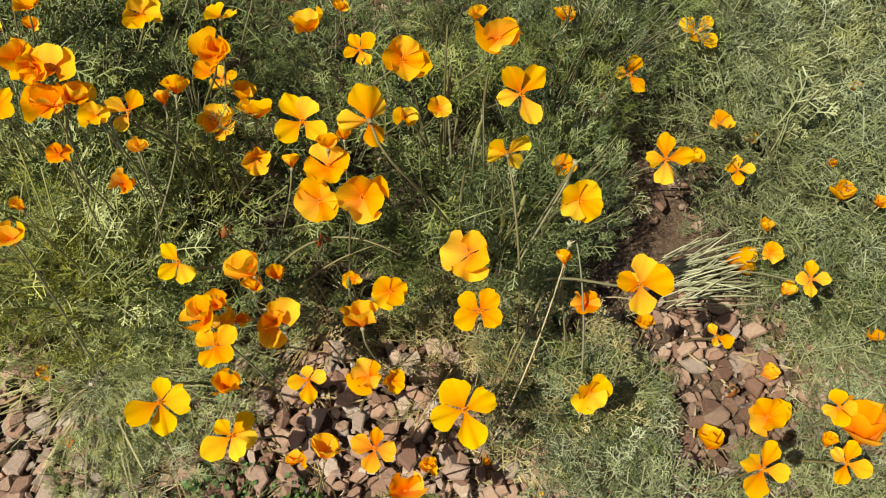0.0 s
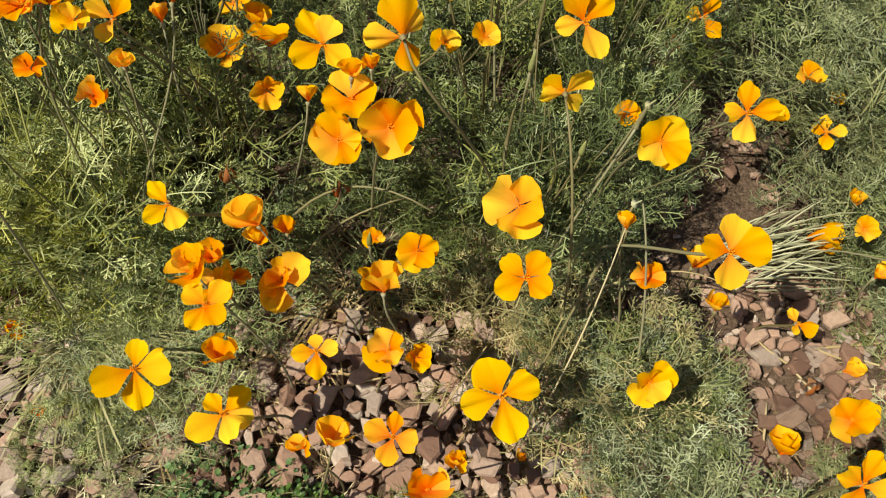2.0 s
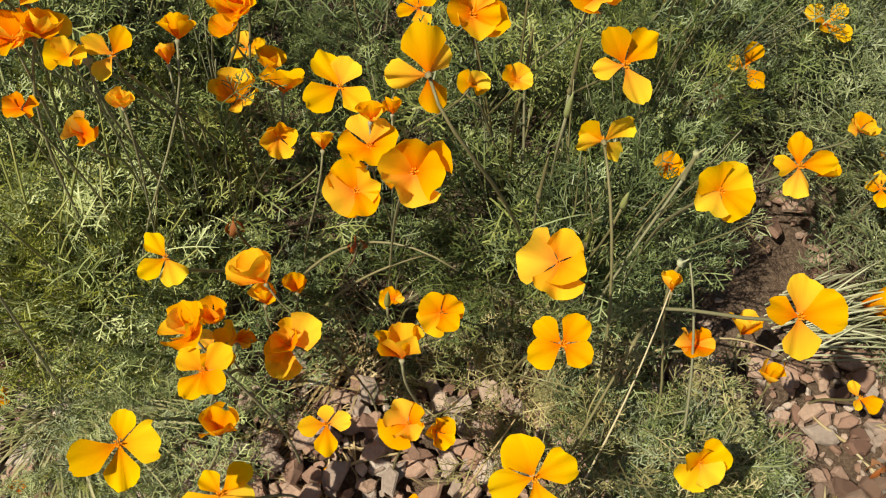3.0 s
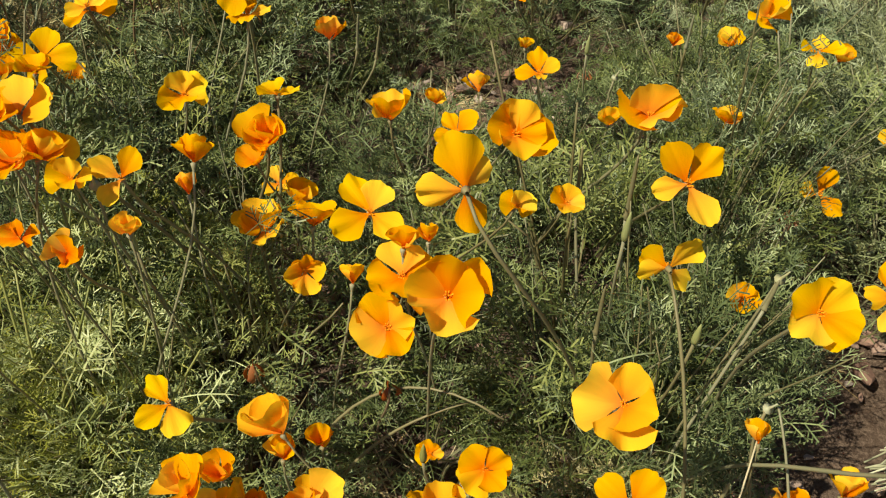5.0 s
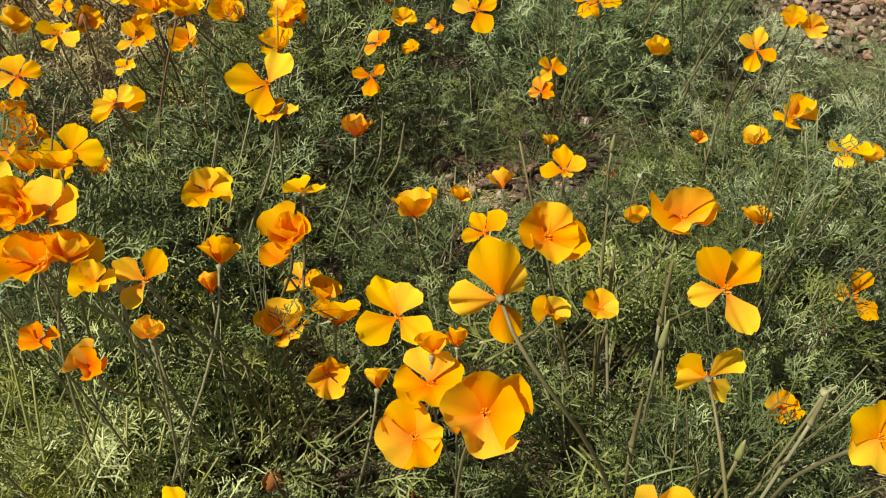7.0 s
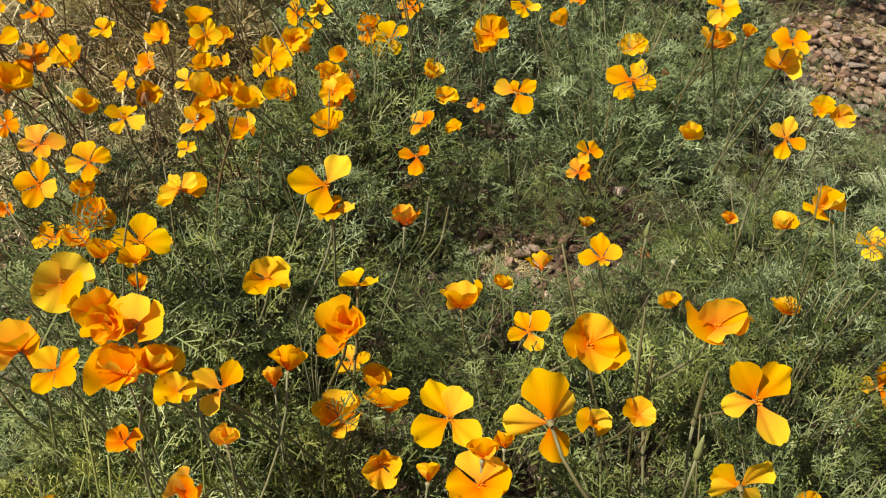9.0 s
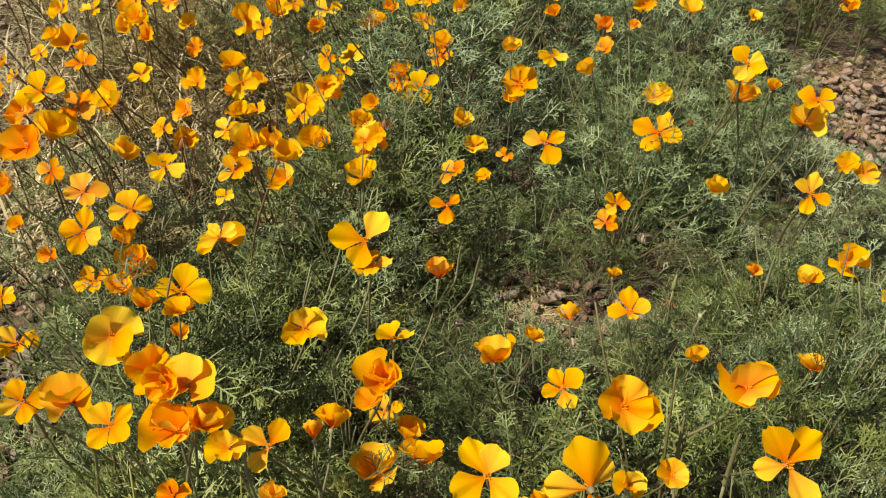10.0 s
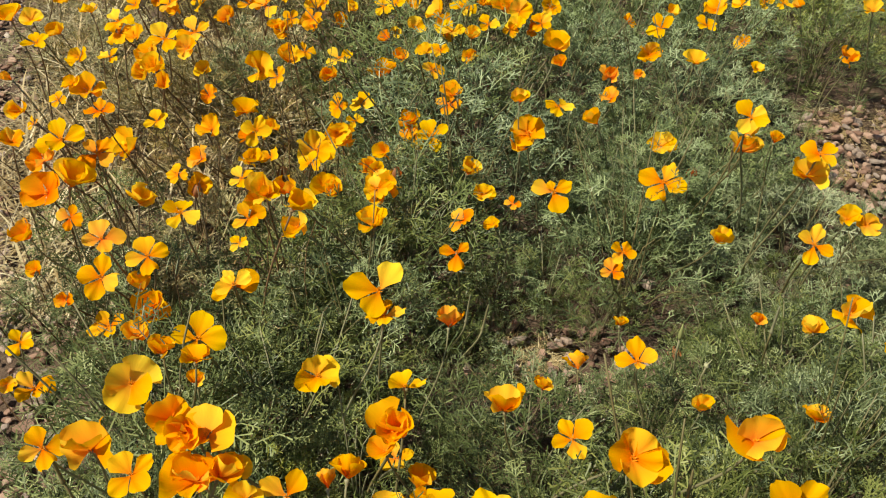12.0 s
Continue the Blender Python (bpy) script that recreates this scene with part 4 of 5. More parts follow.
    for px, py, size in ((-0.36, 0.62, 0.6), (-0.33, 0.575, 0.6), (-0.38, 0.565, 0.55), (-0.31, 0.51, 0.5), 
                         (0.19, 0.585, 0.8), (0.22, 0.54, 0.6), (0.19, 0.49, 0.7), (0.21, 0.63, 0.7), (0.40, 0.50, 0.6), (0.47, 0.50, 0.7), (0.53, 0.57, 0.7), (0.55, 0.64, 0.8)):
        plant(px, py, rng.choice(MAT_CLUMPS), rng.uniform(0, 360), size, rng.uniform(-8, 8), "low pale green feathery foliage growing out of gravel")
    # tall, stemmy fresh growth
    for px, py in ((-0.55, 0.74), (-0.47, 0.72), (-0.40, 0.76), (-0.52, 0.83), (-0.44, 0.84), (-0.37, 0.86), (-0.57, 0.92), (-0.49, 0.94)):
        plant(px, py, rng.choice(TALL_CLUMPS), rng.uniform(0, 360), rng.uniform(0.8, 1.15), rng.uniform(-8, 8), "tall bright green feathery foliage with upright stems")


sow_plants()
# tall plants whose shade falls into the hollow beside them
for px, py, k, turn, scale in ((0.085, 0.83, 3, 30, 0.8), (0.06, 0.775, 1, 140, 0.8), (0.15, 0.935, 3, 250, 0.72), (0.13, 1.02, 3, 80, 0.85), (0.145, 0.875, 3, 200, 0.72), (0.17, 1.13, 1, 300, 0.9)):
    plant(px, py, CLUMPS[k], turn, scale, 4, "tall grey-green feathery foliage beside a dark hollow", 1.5)
for px, py, scale in ((0.19, 0.60, 0.75), (0.14, 0.625, 0.7), (0.235, 0.635, 0.5), (0.205, 0.54, 0.38), (0.10, 0.62, 0.65)):
    plant(px, py, LOW_CLUMPS[int(px * 100) % 2], 3000 * px, scale, 4, "low grey-green feathery foliage growing out of gravel")
# low plants that close a thin place in the bed
for px, py, k, scale in ((0.0, 1.78, 0, 0.95), (0.09, 1.86, 1, 0.85), (-0.06, 1.90, 2, 0.8), (0.06, 1.70, 0, 0.8), (-0.06, 1.70, 1, 0.8), (0.16, 1.78, 2, 0.75), (-0.03, 1.20, 0, 0.75)):
    plant(px, py, (FAR_CLUMPS if py > 1.6 else CLUMPS)[k], 70 * k + 300 * px, scale, 5, "grey-green feathery foliage of a poppy plant")


# ---- dry grass ----
def tuft_mesh(seed, count, long, spread, flatness):
    rng = random.Random(seed)
    verts, faces = [], []
    for k in range(count):
        a = rng.uniform(0, 2 * math.pi)
        root = Vector((rng.gauss(0, spread), rng.gauss(0, spread), 0))
        out = Vector((math.cos(a), math.sin(a), 0))
        reach = long * rng.uniform(0.4, 1.1)
        up = (1 - flatness) * rng.uniform(0.3, 1.0)
        tip = root + out * reach * math.sqrt(max(0.05, 1 - up * up)) + Vector((0, 0, max(0.004, reach * up * rng.uniform(0.3, 1))))
        pts = bezier(root, root + Vector((0, 0, reach * up * 0.6)) + out * reach * 0.15, root.lerp(tip, 0.6) + Vector((0, 0, reach * up * 0.35)), tip, 5)
        blade(verts, faces, pts, rng.uniform(0.0012, 0.0028), out.cross(Vector((0, 0, 1))).normalized())
    return mesh_of("dry_grass", verts, faces, STRAW)


TUFTS = [tuft_mesh(60 + k, 60, 0.11, 0.02, f) for k, f in enumerate((0.3, 0.55, 0.85))]


def sow_grass():
    rng = random.Random(31)

    def tuft(x, y, kind, scale):
        ob = tagged(new("dry_grass_tuft", TUFTS[kind]), "tuft of dry straw-coloured grass lying on gravel", "grass", "dry grass tufts", "stuff")
        ob.matrix_basis = pose(x, y, rise(x, y), 0, 0, rng.uniform(0, 360)) @ Matrix.Diagonal((scale, scale, scale, 1))

    for k in range(52):
        x, y = rng.uniform(-0.65, 0.6), rng.uniform(0.42, 0.85)
        if -0.12 < gap(x, y) < 0.02:
            tuft(x, y, rng.choice((1, 2, 2)), rng.uniform(0.5, 1.0))
    # litter in the hollow, and a dry tangle before it
    for k in range(3):
        tuft(rng.uniform(0.2, 0.32), rng.uniform(0.8, 1.0), 2, rng.uniform(0.4, 0.6))
    for k in range(34):
        tuft(rng.uniform(0.0, 0.2), rng.uniform(0.60, 0.70), rng.choice((1, 2)), rng.uniform(0.35, 0.6))
    for k in range(26):
        tuft(rng.uniform(-0.55, 0.5), rng.uniform(0.46, 0.64), 2, rng.uniform(0.25, 0.45))
    for k in range(14):
        tuft(rng.uniform(0.05, 0.32), rng.uniform(0.47, 0.56), 2, rng.uniform(0.4, 0.7))
    # litter on the bare places farther back
    for k in range(5):
        tuft(rng.uniform(-0.22, -0.04), rng.uniform(1.28, 1.39), 2, rng.uniform(0.4, 0.7))
    for k in range(16):
        tuft(rng.uniform(0.3, 0.65), rng.uniform(1.98, 2.3), 2, rng.uniform(0.4, 0.8))
    for k in range(44):
        a, r = rng.uniform(0, 6.283), math.sqrt(rng.random())
        tuft(-0.98 + 0.33 * r * math.cos(a), 1.92 + 0.36 * r * math.sin(a), rng.choice((0, 0, 1)), rng.uniform(0.8, 1.5))
    for k in range(60):
        x, y = rng.uniform(-1.15, -0.62), rng.uniform(1.3, 2.4)
        tuft(x - 0.25 * (y - 1.3), y, 0, rng.uniform(0.9, 1.6))
    for k in range(36):
        t = rng.random()
        y = 1.2 + 1.5 * t
        tuft(-0.97 - 0.62 * (y - 1.3) + rng.gauss(0.08, 0.1), y, rng.choice((0, 1, 2)), rng.uniform(0.7, 1.3))


sow_grass()


# ---- seed pods, buds, bare stalks ----
def seed_pod(x, y, z, rx, ry, long=0.05, fat=0.0017):
    """A slender upright pod that ends at x, y, z, on a stalk rooted at rx, ry."""
    tip, root = Vector((x, y, z)), Vector((rx, ry, rise(rx, ry) - 0.005))
    low = tip - (tip - root).normalized().lerp(Vector((0, 0, 1)), 0.5).normalized() * long
    thing = tagged(new("seed_pod"), "slender pale green poppy seed pod on its stalk", "seed pod", "seed pods in the bed")
    thing.location = root
    vs, fs = [], []
    tube(vs, fs, [p - root for p in bezier(root, root + Vector((0, 0, low.z * 0.5)), low - (tip - low) * 0.8, low, 7)], [0.0015] * 8, 5)
    child("stalk", mesh_of("stalk", vs, fs, STALK, True), thing)
    vs, fs = [], []
    tube(vs, fs, [low.lerp(tip, t) - root for t in (0, 0.06, 0.1, 0.3, 0.7, 0.93, 1)], [0.0015, 0.0032, 0.002, fat, fat, fat * 0.6, 0.0004], 6)
    child("pod", mesh_of("pod", vs, fs, STALK, True), thing)


seed_pod(0.021, 0.893, 0.33, 0.05, 0.92, 0.075, 0.0019)
seed_pod(-0.269, 1.22, 0.22, -0.31, 1.29, 0.055)
seed_pod(-0.246, 1.231, 0.20, -0.30, 1.26, 0.05)
seed_pod(0.116, 0.781, 0.325, 0.06, 0.72, 0.03)
seed_pod(0.147, 1.154, 0.13, 0.12, 1.18, 0.04)
seed_pod(-0.373, 1.697, 0.30, -0.385, 1.80, 0.06)
seed_pod(0.0, 0.78, 0.30, 0.02, 0.80, 0.06)
seed_pod(-0.02, 0.92, 0.31, 0.01, 0.86, 0.055)
seed_pod(0.10, 0.68, 0.22, 0.06, 0.60, 0.03)
seed_pod(0.20, 1.47, 0.22, 0.19, 1.5, 0.05)
seed_pod(0.12, 1.30, 0.21, 0.13, 1.33, 0.05)
seed_pod(-0.60, 0.83, 0.30, -0.57, 0.86, 0.06)


def flower_bud(x, y, z, rx, ry, tall=0.026):
    """A pointed bud that shows its first colour."""
    heart, root = Vector((x, y, z)), Vector((rx, ry, rise(rx, ry) - 0.005))
    thing = tagged(new("poppy_bud"), "pointed pale green poppy bud on upright stalk", "flower bud", "poppy buds")
    thing.location = root
    vs, fs = [], []
    tube(vs, fs, [p - root for p in bezier(root, root + Vector((0, 0, z * 0.5)), heart - Vector((0, 0, z * 0.3)), heart, 7)], [0.0013] * 8, 5)
    child("stalk", mesh_of("stalk", vs, fs, STALK, True), thing)
    vs, fs = [], []
    tube(vs, fs, [heart - root + Vector((0, 0, tall * t)) for t in (0, 0.04, 0.2, 0.45, 0.75, 1)], [0.0015, 0.0026, 0.0031, 0.0028, 0.0017, 0.0003], 8)
    child("bud", mesh_of("bud", vs, fs, GREEN_STALK, True), thing, None, "yellowish green pointed bud")


flower_bud(-0.003, 1.236, 0.185, 0.01, 1.26)
flower_bud(0.06, 0.79, 0.17, 0.05, 0.82)
flower_bud(0.012, 0.818, 0.31, 0.03, 0.86, 0.03)
flower_bud(-0.36, 0.79, 0.27, -0.33, 0.80)
flower_bud(-0.12, 0.70, 0.16, -0.1, 0.72)
flower_bud(0.066, 0.753, 0.28, 0.05, 0.78, 0.022)


def spent_stalk(x, y, z, rx, ry):
    """A stalk whose petals have dropped: only the pale rim that held them is left."""
    heart, root = Vector((x, y, z)), Vector((rx, ry, rise(rx, ry) - 0.005))
    thing = tagged(new("spent_poppy"), "bare poppy stalk ending in a pale rim without petals", "stalk", "spent poppies")
    thing.location = root
    vs, fs = [], []
    tube(vs, fs, [p - root for p in bezier(root, root + Vector((0, 0, z * 0.5)), heart - Vector((0.01, 0, z * 0.3)), heart, 8)], [0.0013] * 9, 5)
    child("stalk", mesh_of("stalk", vs, fs, STALK, True), thing)
    vs, fs = [], []
    up = Vector((0.2, -0.3, 1)).normalized()
    tube(vs, fs, [heart - root + up * d for d in (-0.004, 0.0, 0.002, 0.0026, 0.006, 0.016)], [0.0013, 0.0024, 0.0044, 0.0014, 0.0011, 0.0004], 9)
    child("rim", mesh_of("rim", vs, fs, CROWN, True), thing, None, "pale pinkish rim with a thin spike")


spent_stalk(0.119, 0.789, 0.316, 0.075, 0.76)
spent_stalk(0.128, 0.735, 0.235, 0.16, 0.66)
spent_stalk(-0.375, 0.79, 0.335, -0.36, 0.84)
spent_stalk(0.03, 1.20, 0.18, 0.04, 1.22)


def bare_stalk(name, label, points, radius, material):
    """A long bare stalk that lies across the bed, along three or four places."""
    a, b, c, d = (Vector(p) for p in points)
    vs, fs = [], []
    tube(vs, fs, bezier(a, b, c, d, 12), [radius * (1 - 0.04 * i) for i in range(13)], 6)
    tagged(new(name, mesh_of(name, vs, fs, material, True)), label, "stalk", "bare stalks")


bare_stalk("bare_stalk", "long pale stalk arching low over the foliage", ((-0.25, 0.74, 0.0), (-0.21, 0.765, 0.13), (-0.15, 0.775, 0.20), (-0.06, 0.74, 0.17)), 0.0018, STALK)
bare_stalk("bare_stalk", "long pale stalk arching low over the foliage", ((-0.22, 0.71, 0.0), (-0.19, 0.735, 0.11), (-0.14, 0.75, 0.14), (-0.08, 0.77, 0.15)), 0.0018, STALK)
bare_stalk("bare_stalk", "dry tan stalk lying between plants", ((0.08, 0.70, 0.0), (0.14, 0.715, 0.16), (0.2, 0.72, 0.17), (0.27, 0.715, 0.12)), 0.0013, STRAW)
bare_stalk("bare_stalk", "dry tan stalk leaning over gravel", ((-0.045, 0.545, 0.0), (-0.03, 0.57, 0.05), (-0.01, 0.6, 0.08), (0.01, 0.63, 0.1)), 0.0014, STRAW)
bare_stalk("bare_stalk", "dry tan stalk rising out of gravel", ((0.06, 0.55, 0.0), (0.09, 0.60, 0.10), (0.11, 0.66, 0.17), (0.125, 0.72, 0.215)), 0.0013, STRAW)
bare_stalk("bare_stalk", "pale stalk leaning towards a dark hollow", ((0.18, 0.60, 0.0), (0.17, 0.64, 0.12), (0.15, 0.69, 0.21), (0.135, 0.735, 0.24)), 0.0017, STALK)


# ---- a bundle of fallen straw, and a crown of splayed grass ----
def straw_bundle():
    rng = random.Random(8)
    vs, fs = [], []
    for k in range(70):
        a = Vector((0.31 + rng.uniform(-0.02, 0.03), 0.80 + rng.gauss(0, 0.022), rng.uniform(0.012, 0.06)))
        d = a + Vector((rng.uniform(0.06, 0.14), rng.gauss(0.03, 0.018), rng.uniform(-0.02, 0.03)))
        d.z = max(0.008, d.z)
        m = Vector((0, rng.gauss(0, 0.006), 0.012))
        tube(vs, fs, bezier(a, a.lerp(d, 0.3) + m, a.lerp(d, 0.7) + m, d, 4), [0.0009, 0.0011, 0.0011, 0.0009, 0.0005], 4)
    tagged(new("straw_bundle", mesh_of("straw_bundle", vs, fs, CROWN)), "bundle of pale fallen straw lying among the plants", "straw", kind="stuff")


def grass_crown(x, y):
    rng = random.Random(9)
    vs, fs = [], []
    for k in range(300):
        a = rng.choice((rng.uniform(-1.2, 0.4), rng.uniform(-1.2, 0.4), rng.uniform(0.6, 2.6), rng.uniform(3.0, 5.2)))
        out = Vector((math.cos(a), math.sin(a), 0))
        root = Vector((rng.gauss(0, 0.012), rng.gauss(0, 0.012), 0.0))
        long = rng.uniform(0.05, 0.16)
        tip = root + out * long + Vector((0, 0, rng.uniform(0.006, 0.07)))
        blade(vs, fs, bezier(root, root + out * long * 0.2 + Vector((0, 0, 0.04)), root.lerp(tip, 0.7) + Vector((0, 0, 0.03)), tip, 6), rng.uniform(0.0009, 0.0022), out.cross(Vector((0, 0, 1))).normalized())
    ob = tagged(new("grass_crown", mesh_of("grass_crown", vs, fs, CROWN)), "splayed crown of flattened pale green stems on gravel", "grass", kind="stuff")
    ob.location = (x, y, rise(x, y))


def dry_stalks():
    """Thin stalks whose leaves have dried away, among the blooms at the bed's dry end."""
    rng = random.Random(17)
    vs, fs = [], []
    for k in range(150):
        y = rng.uniform(1.05, 2.5)
        x = rng.uniform(-0.95, -0.38) - 0.3 * (y - 1.2)
        root = Vector((x, y, rise(x, y) - 0.004))
        tall = rng.uniform(0.13, 0.29)
        tip = root + Vector((rng.gauss(-0.04, 0.06), rng.gauss(0.0, 0.05), tall))
        bow = Vector((rng.gauss(0, 0.02), rng.gauss(0, 0.02), 0))
        tube(vs, fs, bezier(root, root.lerp(tip, 0.35) + bow, root.lerp(tip, 0.75) + bow, tip, 5), [0.0012, 0.0011, 0.001, 0.0009, 0.0008, 0.0005], 3)
    tagged(new("dry_stalks", mesh_of("dry_stalks", vs, fs, BROWN)), "thin reddish brown dried stalks standing among poppies", "stalks", kind="stuff")


dry_stalks()
straw_bundle()
grass_crown(-0.415, 0.62)


# ---- shrivelled blooms ----
def withered_poppy(x, y, z, seed):
    """A bloom past its time: narrow twisted petals that hang from the stalk's end."""
    rng = random.Random(seed)
    heart, root = Vector((x, y, z)), Vector((x + rng.uniform(-0.03, 0.03), y + rng.uniform(0, 0.04), 0))
    root.z = rise(root.x, root.y) - 0.005
    thing = tagged(new("withered_poppy"), "shrivelled reddish brown poppy with hanging petals", "flower", "withered poppies")
    thing.location = root
    vs, fs = [], []
    tube(vs, fs, [p - root for p in bezier(root, root + Vector((0, 0, z * 0.5)), heart - Vector((0, 0, z * 0.3)), heart, 7)], [0.0012] * 8, 5)
    child("stalk", mesh_of("stalk", vs, fs, BROWN, True), thing)
    for k in range(4):
        a = 1.57 * k + rng.uniform(-0.5, 0.5)
        out = Vector((math.cos(a), math.sin(a), 0))
        side = out.cross(Vector((0, 0, 1)))
        long = rng.uniform(0.014, 0.024)
        vs, fs, n = [], [], 5
        for i in range(n + 1):
            t = i / n
            mid = heart - root + out * (0.006 * math.sin(2.6 * t) + 0.002) - Vector((0, 0, long * t - 0.004))
            half = (0.0008 + 0.0022 * math.sin(2.7 * t)) * rng.uniform(0.6, 1.4)
            twist = (side * math.cos(1.2 * t + k) + out * math.sin(1.2 * t + k)) * half
            vs.extend((mid - twist, mid + out * half * 0.5, mid + twist))
        for i in range(n):
            fs.extend(((3 * i, 3 * i + 1, 3 * i + 4, 3 * i + 3), (3 * i + 1, 3 * i + 2, 3 * i + 5, 3 * i + 4)))
        child("petal", mesh_of("withered_petal", vs, fs, WITHERED, True), thing)


for k, (x, y, z) in enumerate(((-0.272, 0.762, 0.17), (-0.156, 0.757, 0.17), (0.191, 0.982, 0.20), (-0.494, 0.774, 0.12), (0.002, 1.278, 0.13), (0.376, 0.642, 0.06), (0.095, 1.743, 0.20), (-0.423, 1.458, 0.24), (-0.702, 1.375, 0.22), (-0.610, 1.479, 0.20), (0.027, 1.667, 0.18))):
    withered_poppy(x, y, z, k)


# ---- petals that have dropped ----
def fallen_petal(x, y, turn, size, deep):
    ob = tagged(new("fallen_petal", PETALS["half", "orange" if deep else "gold"][int(turn) % 6]), "dropped orange poppy petal lying on gravel", "petal", "fallen petals")
    ob.matrix_basis = pose(x, y, rise(x, y) + 0.012, 8, -10, turn) @ Matrix.Diagonal((size, size, size, 1))


fallen_petal(-0.165, 0.575, 40, 0.018, True)
fallen_petal(-0.44, 0.53, 110, 0.016, True)
fallen_petal(0.07, 0.545, 200, 0.014, True)
fallen_petal(0.36, 0.62, 75, 0.018, False)
fallen_petal(0.12, 0.50, 10, 0.016, False)


# ---- a dark green weed with small round leaves ----
def weed(x, y, seed, spread):
    rng = random.Random(seed)
    thing = tagged(new("weed"), "low dark green weed with small rounded leaves", "weed", "low weeds")
    thing.location = (x, y, rise(x, y))
    vs, fs, sv, sf = [], [], [], []
    for k in range(560):
        a, r = rng.uniform(0, 6.283), spread * math.sqrt(rng.random())
        p = Vector((math.cos(a) * r, math.sin(a) * r * 0.6, rng.uniform(0.006, 0.045) * (0.6 + 0.4 * math.sin(9 * a + seed))))
        n = Vector((rng.gauss(0, 0.5), rng.gauss(0, 0.5), 1)).normalized()
        u = n.orthogonal().normalized()
        v = n.cross(u)
        size = rng.uniform(0.0013, 0.0032)
        start = len(vs)
        vs.append(p)
        for i in range(7):
            b = 2 * math.pi * i / 7
            vs.append(p + (u * math.cos(b) * 1.25 + v * math.sin(b)) * size + n * size * 0.25)
        fs.extend((start, start + 1 + i, start + 1 + (i + 1) % 7) for i in range(7))
        if k % 4 == 0:
            tube(sv, sf, [Vector((p.x * 0.4, p.y * 0.4, 0)), p * 0.7, p], [0.0008, 0.0007, 0.0005], 4)
    tagged(child("foliage", mesh_of("foliage", vs, fs, WEED), thing), kind="stuff")
    child("stem", mesh_of("stem", sv, sf, STALK), thing)


weed(-0.225, 0.475, 1, 0.085)
weed(-0.15, 0.462, 2, 0.045)


# ---- dry sticks and one pale stone on the gravel ----
def dry_stick(x, y, turn, long):
    rng = random.Random(int(turn))
    vs, fs = [], []
    a, d = Vector((-long / 2, 0, 0)), Vector((long / 2, 0, 0.004))
    tube(vs, fs, bezier(a, Vector((-long / 5, rng.uniform(-0.006, 0.006), 0.003)), Vector((long / 5, rng.uniform(-0.006, 0.006), 0.004)), d, 6), [0.0016, 0.0018, 0.0016, 0.0017, 0.0015, 0.0014, 0.0009], 5)
    ob = tagged(new("dry_stick", mesh_of("dry_stick", vs, fs, STRAW, True)), "short dry straw-coloured stick lying on gravel", "stick", "dry sticks")
    ob.matrix_basis = pose(x, y, rise(x, y) + 0.016, 0, -3, turn)


dry_stick(0.36, 0.69, 150, 0.06)
dry_stick(0.385, 0.66, 140, 0.05)
dry_stick(0.45, 0.715, 10, 0.09)
dry_stick(0.43, 0.70, 170, 0.05)
dry_stick(0.33, 0.60, 80, 0.06)
dry_stick(0.0, 0.56, 60, 0.06)
dry_stick(-0.12, 0.60, 20, 0.07)
dry_stick(-0.5, 0.6, 30, 0.07)
dry_stick(-0.46, 0.56, 100, 0.06)


def pale_stone(x, y):
    bm = bmesh.new()
    bmesh.ops.create_icosphere(bm, subdivisions=2, radius=0.008)
    for v in bm.verts:
        v.co *= 1 + 0.25 * noise.noise(v.co * 180)
        v.co.z *= 0.7
    me = bpy.data.meshes.new("pale_stone")
    bm.to_mesh(me)
    bm.free()
    me.materials.append(PALE)
    ob = tagged(new("pale_stone", me), "small whitish rounded stone lying on gravel", "stone")
    ob.location = (x, y, rise(x, y) + 0.017)


pale_stone(0.24, 0.57)


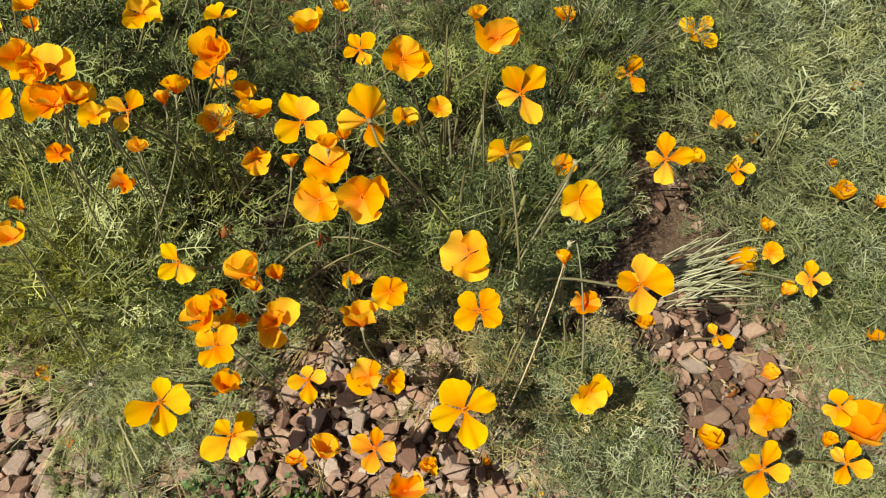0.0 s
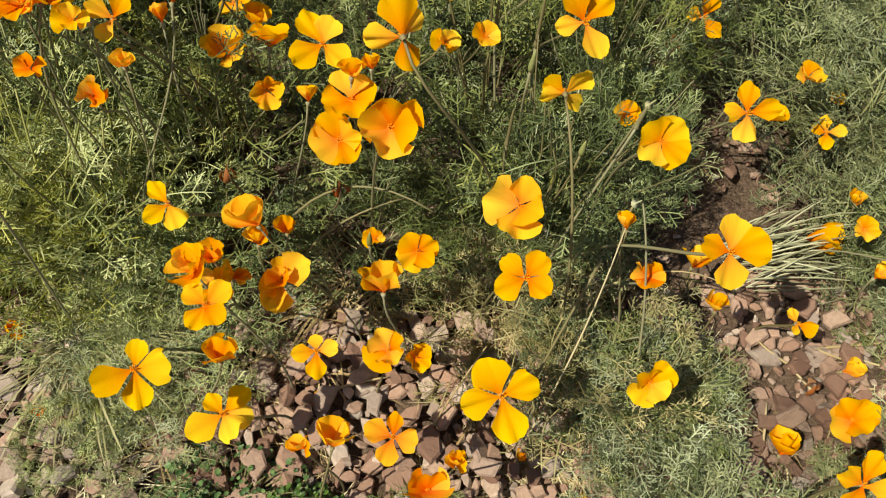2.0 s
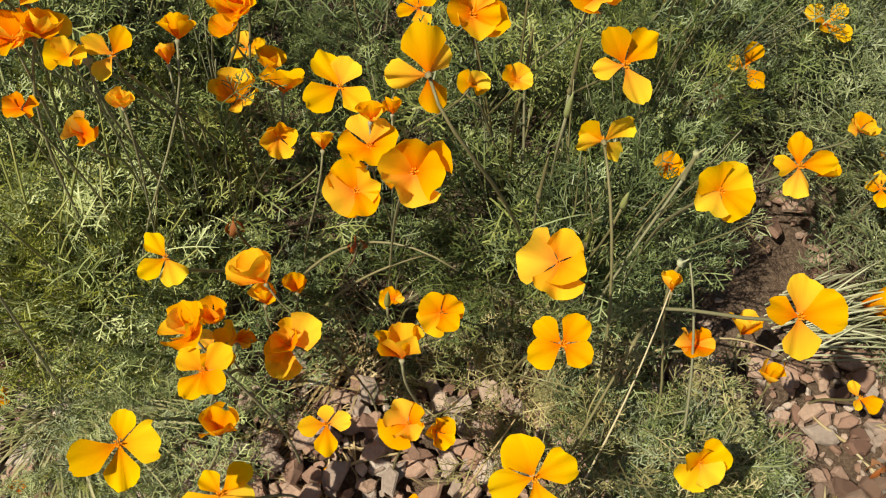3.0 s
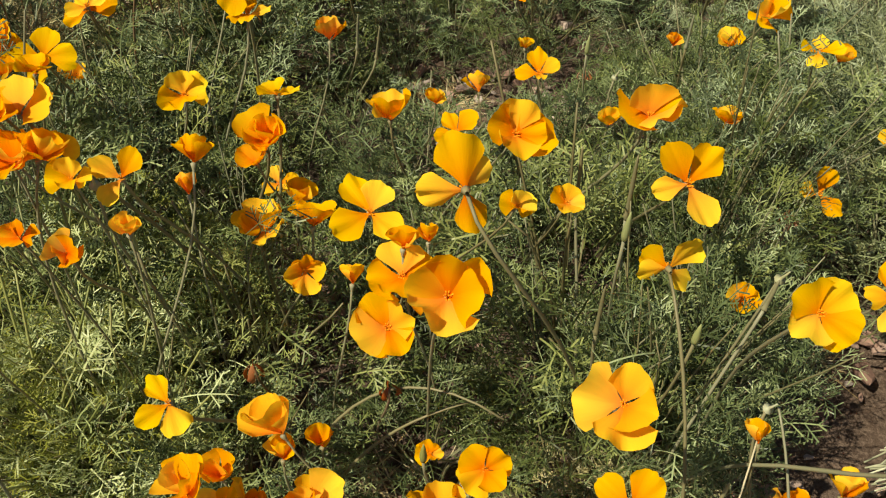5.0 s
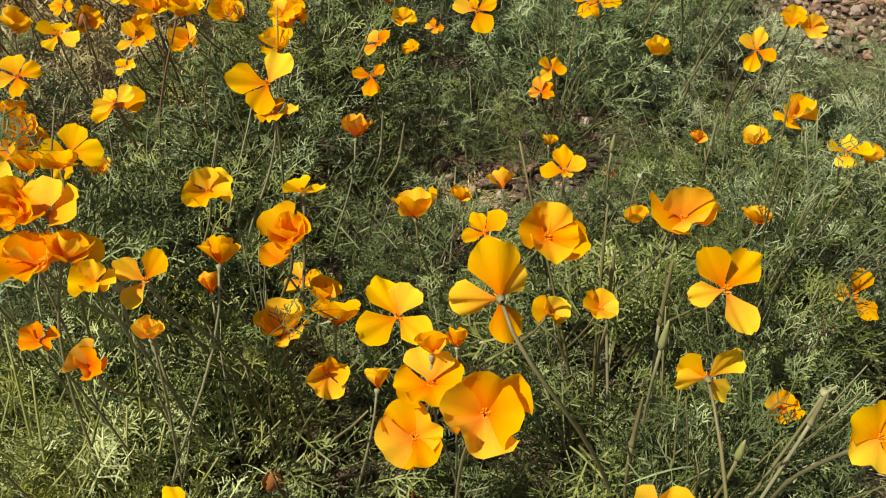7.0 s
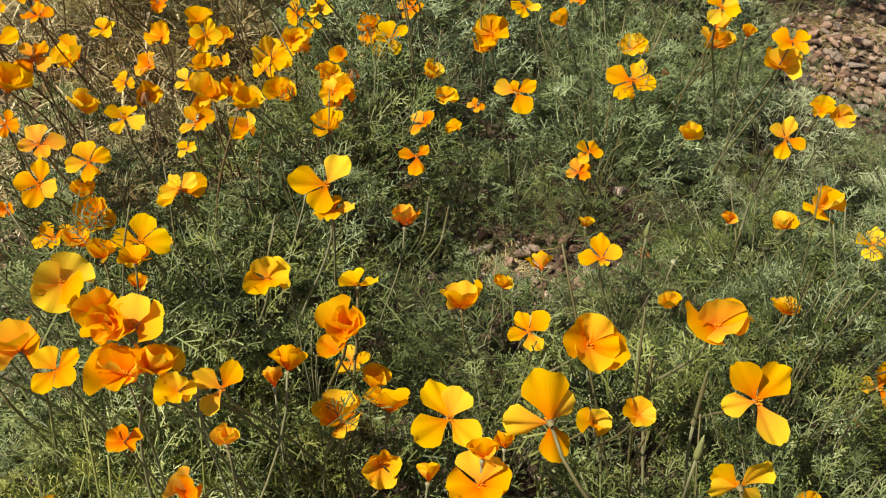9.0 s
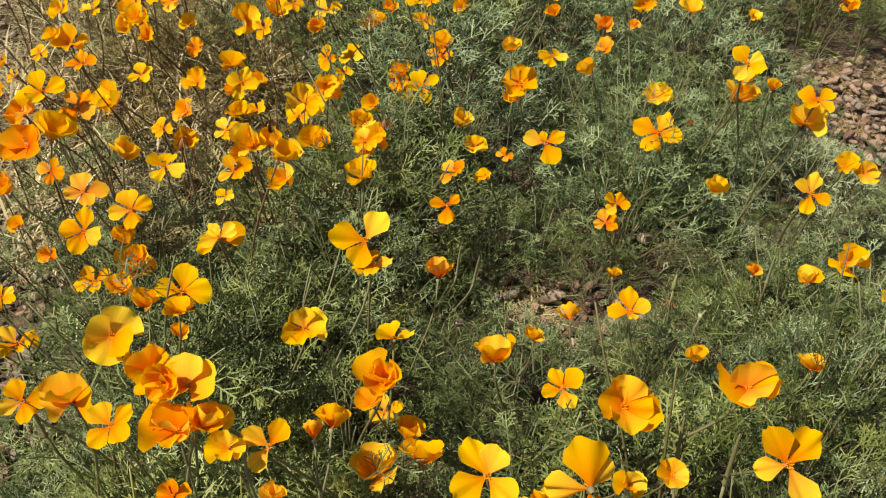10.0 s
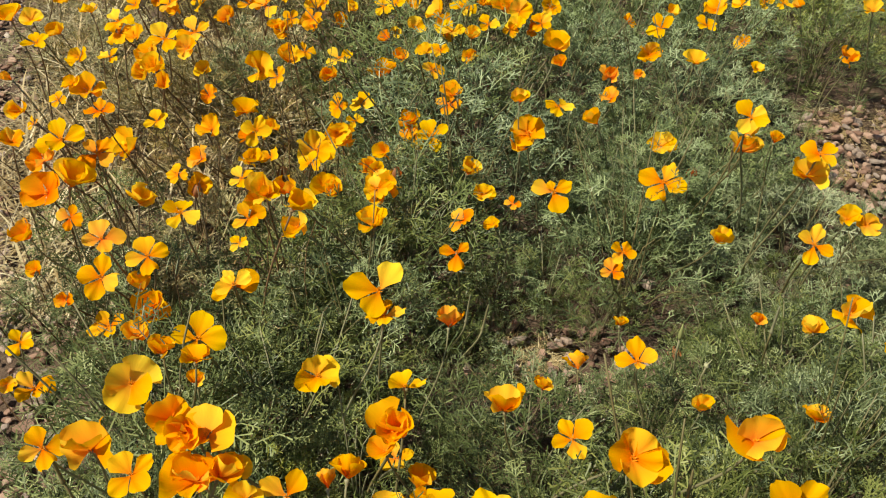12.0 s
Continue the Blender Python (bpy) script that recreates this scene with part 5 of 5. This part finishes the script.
# ---- gravel: the nearest stones singly, the rest as one heap ----
def stone_shape(rng):
    """A broken, platy stone: an uneven prism with chipped upper and lower edges."""
    n = rng.choice((5, 5, 6, 6))
    thick = rng.uniform(0.26, 0.5)
    verts, ring = [], []
    for k in range(n):
        a = 2 * math.pi * (k + rng.uniform(-0.28, 0.28)) / n
        r = rng.uniform(0.66, 1.12)
        ring.append((math.cos(a) * r * 1.22, math.sin(a) * r * 0.80))
    tx, ty = rng.uniform(-0.4, 0.4), rng.uniform(-0.4, 0.4)
    for grow, z in ((0.72, -1.0), (1.0, -0.45), (0.97, 0.55), (0.78, 1.0)):
        for x, y in ring:
            j = rng.uniform(0.93, 1.07)
            verts.append(Vector((x * grow * j, y * grow * j, (z + (tx * x + ty * y if z > 0 else 0)) * thick)))
    faces = [tuple(reversed(range(n))), tuple(3 * n + k for k in range(n))]
    for i in range(3):
        for k in range(n):
            a, b = i * n + k, i * n + (k + 1) % n
            faces.append((a, b, b + n, a + n))
    return verts, faces


def lay_gravel():
    rng = random.Random(77)
    shapes = [stone_shape(rng) for _ in range(24)]
    single = [mesh_of("stone", s, f, STONE) for s, f in shapes]
    verts, faces, near = [], [], 0
    y = 0.0
    while y < 3.1:
        step = 0.0135 if 0.42 < y < 0.8 else 0.0155 if y < 1.0 else 0.021 if y < 1.6 else 0.0205
        x = -2.4
        while x < 1.5:
            px, py = x + rng.uniform(-0.5, 0.5) * step, y + rng.uniform(-0.5, 0.5) * step
            x += step
            bare = gap(px, py)
            if math.hypot((px - 0.26) / 0.11, (py - 0.89) / 0.13) < 1 and rng.random() < 0.9:
                continue      # the shaded hollow is bare soil
            chance = 1.0 if bare > -0.05 else 0.08 if py < 1.0 else 0.025
            # the gravel thins out away from the bed
            away = max(-1.0 - 0.62 * (py - 1.3) - px - 0.35, px - 0.75 - 0.3 * (py - 0.5), 0.42 - py, py - 2.7)
            chance *= min(1.0, max(0.0, 1.0 - 2.2 * (away + 0.2 * noise.noise((px * 4, py * 4, 7.0)))))
            if rng.random() > chance:
                continue
            size = rng.choice((0.0045, 0.006, 0.0085, 0.0105, 0.0145)) * rng.uniform(0.8, 1.2) * (1.0 if y < 1.1 else 0.8 if y < 1.6 else 0.85)
            z = rise(px, py) + size * (rng.uniform(0.25, 1.75) if bare > -0.02 else rng.uniform(0.2, 1.0))
            m = pose(px, py, z, rng.gauss(0, 17), rng.gauss(0, 17), rng.uniform(0, 360)) @ Matrix.Diagonal((size, size, size, 1))
            k = rng.randrange(24)
            if near < 300 and bare > -0.02 and math.hypot(px - 0.38, py - 0.63) < 0.22:
                near += 1
                child("stone", single[k], ground, m)
            else:
                start = len(verts)
                verts.extend(m @ p for p in shapes[k][0])
                faces.extend(tuple(a + start for a in f) for f in shapes[k][1])
        y += step
    tagged(child("gravel", mesh_of("gravel", verts, faces, STONE), ground, None, "loose pinkish brown angular gravel"), kind="stuff")


lay_gravel()
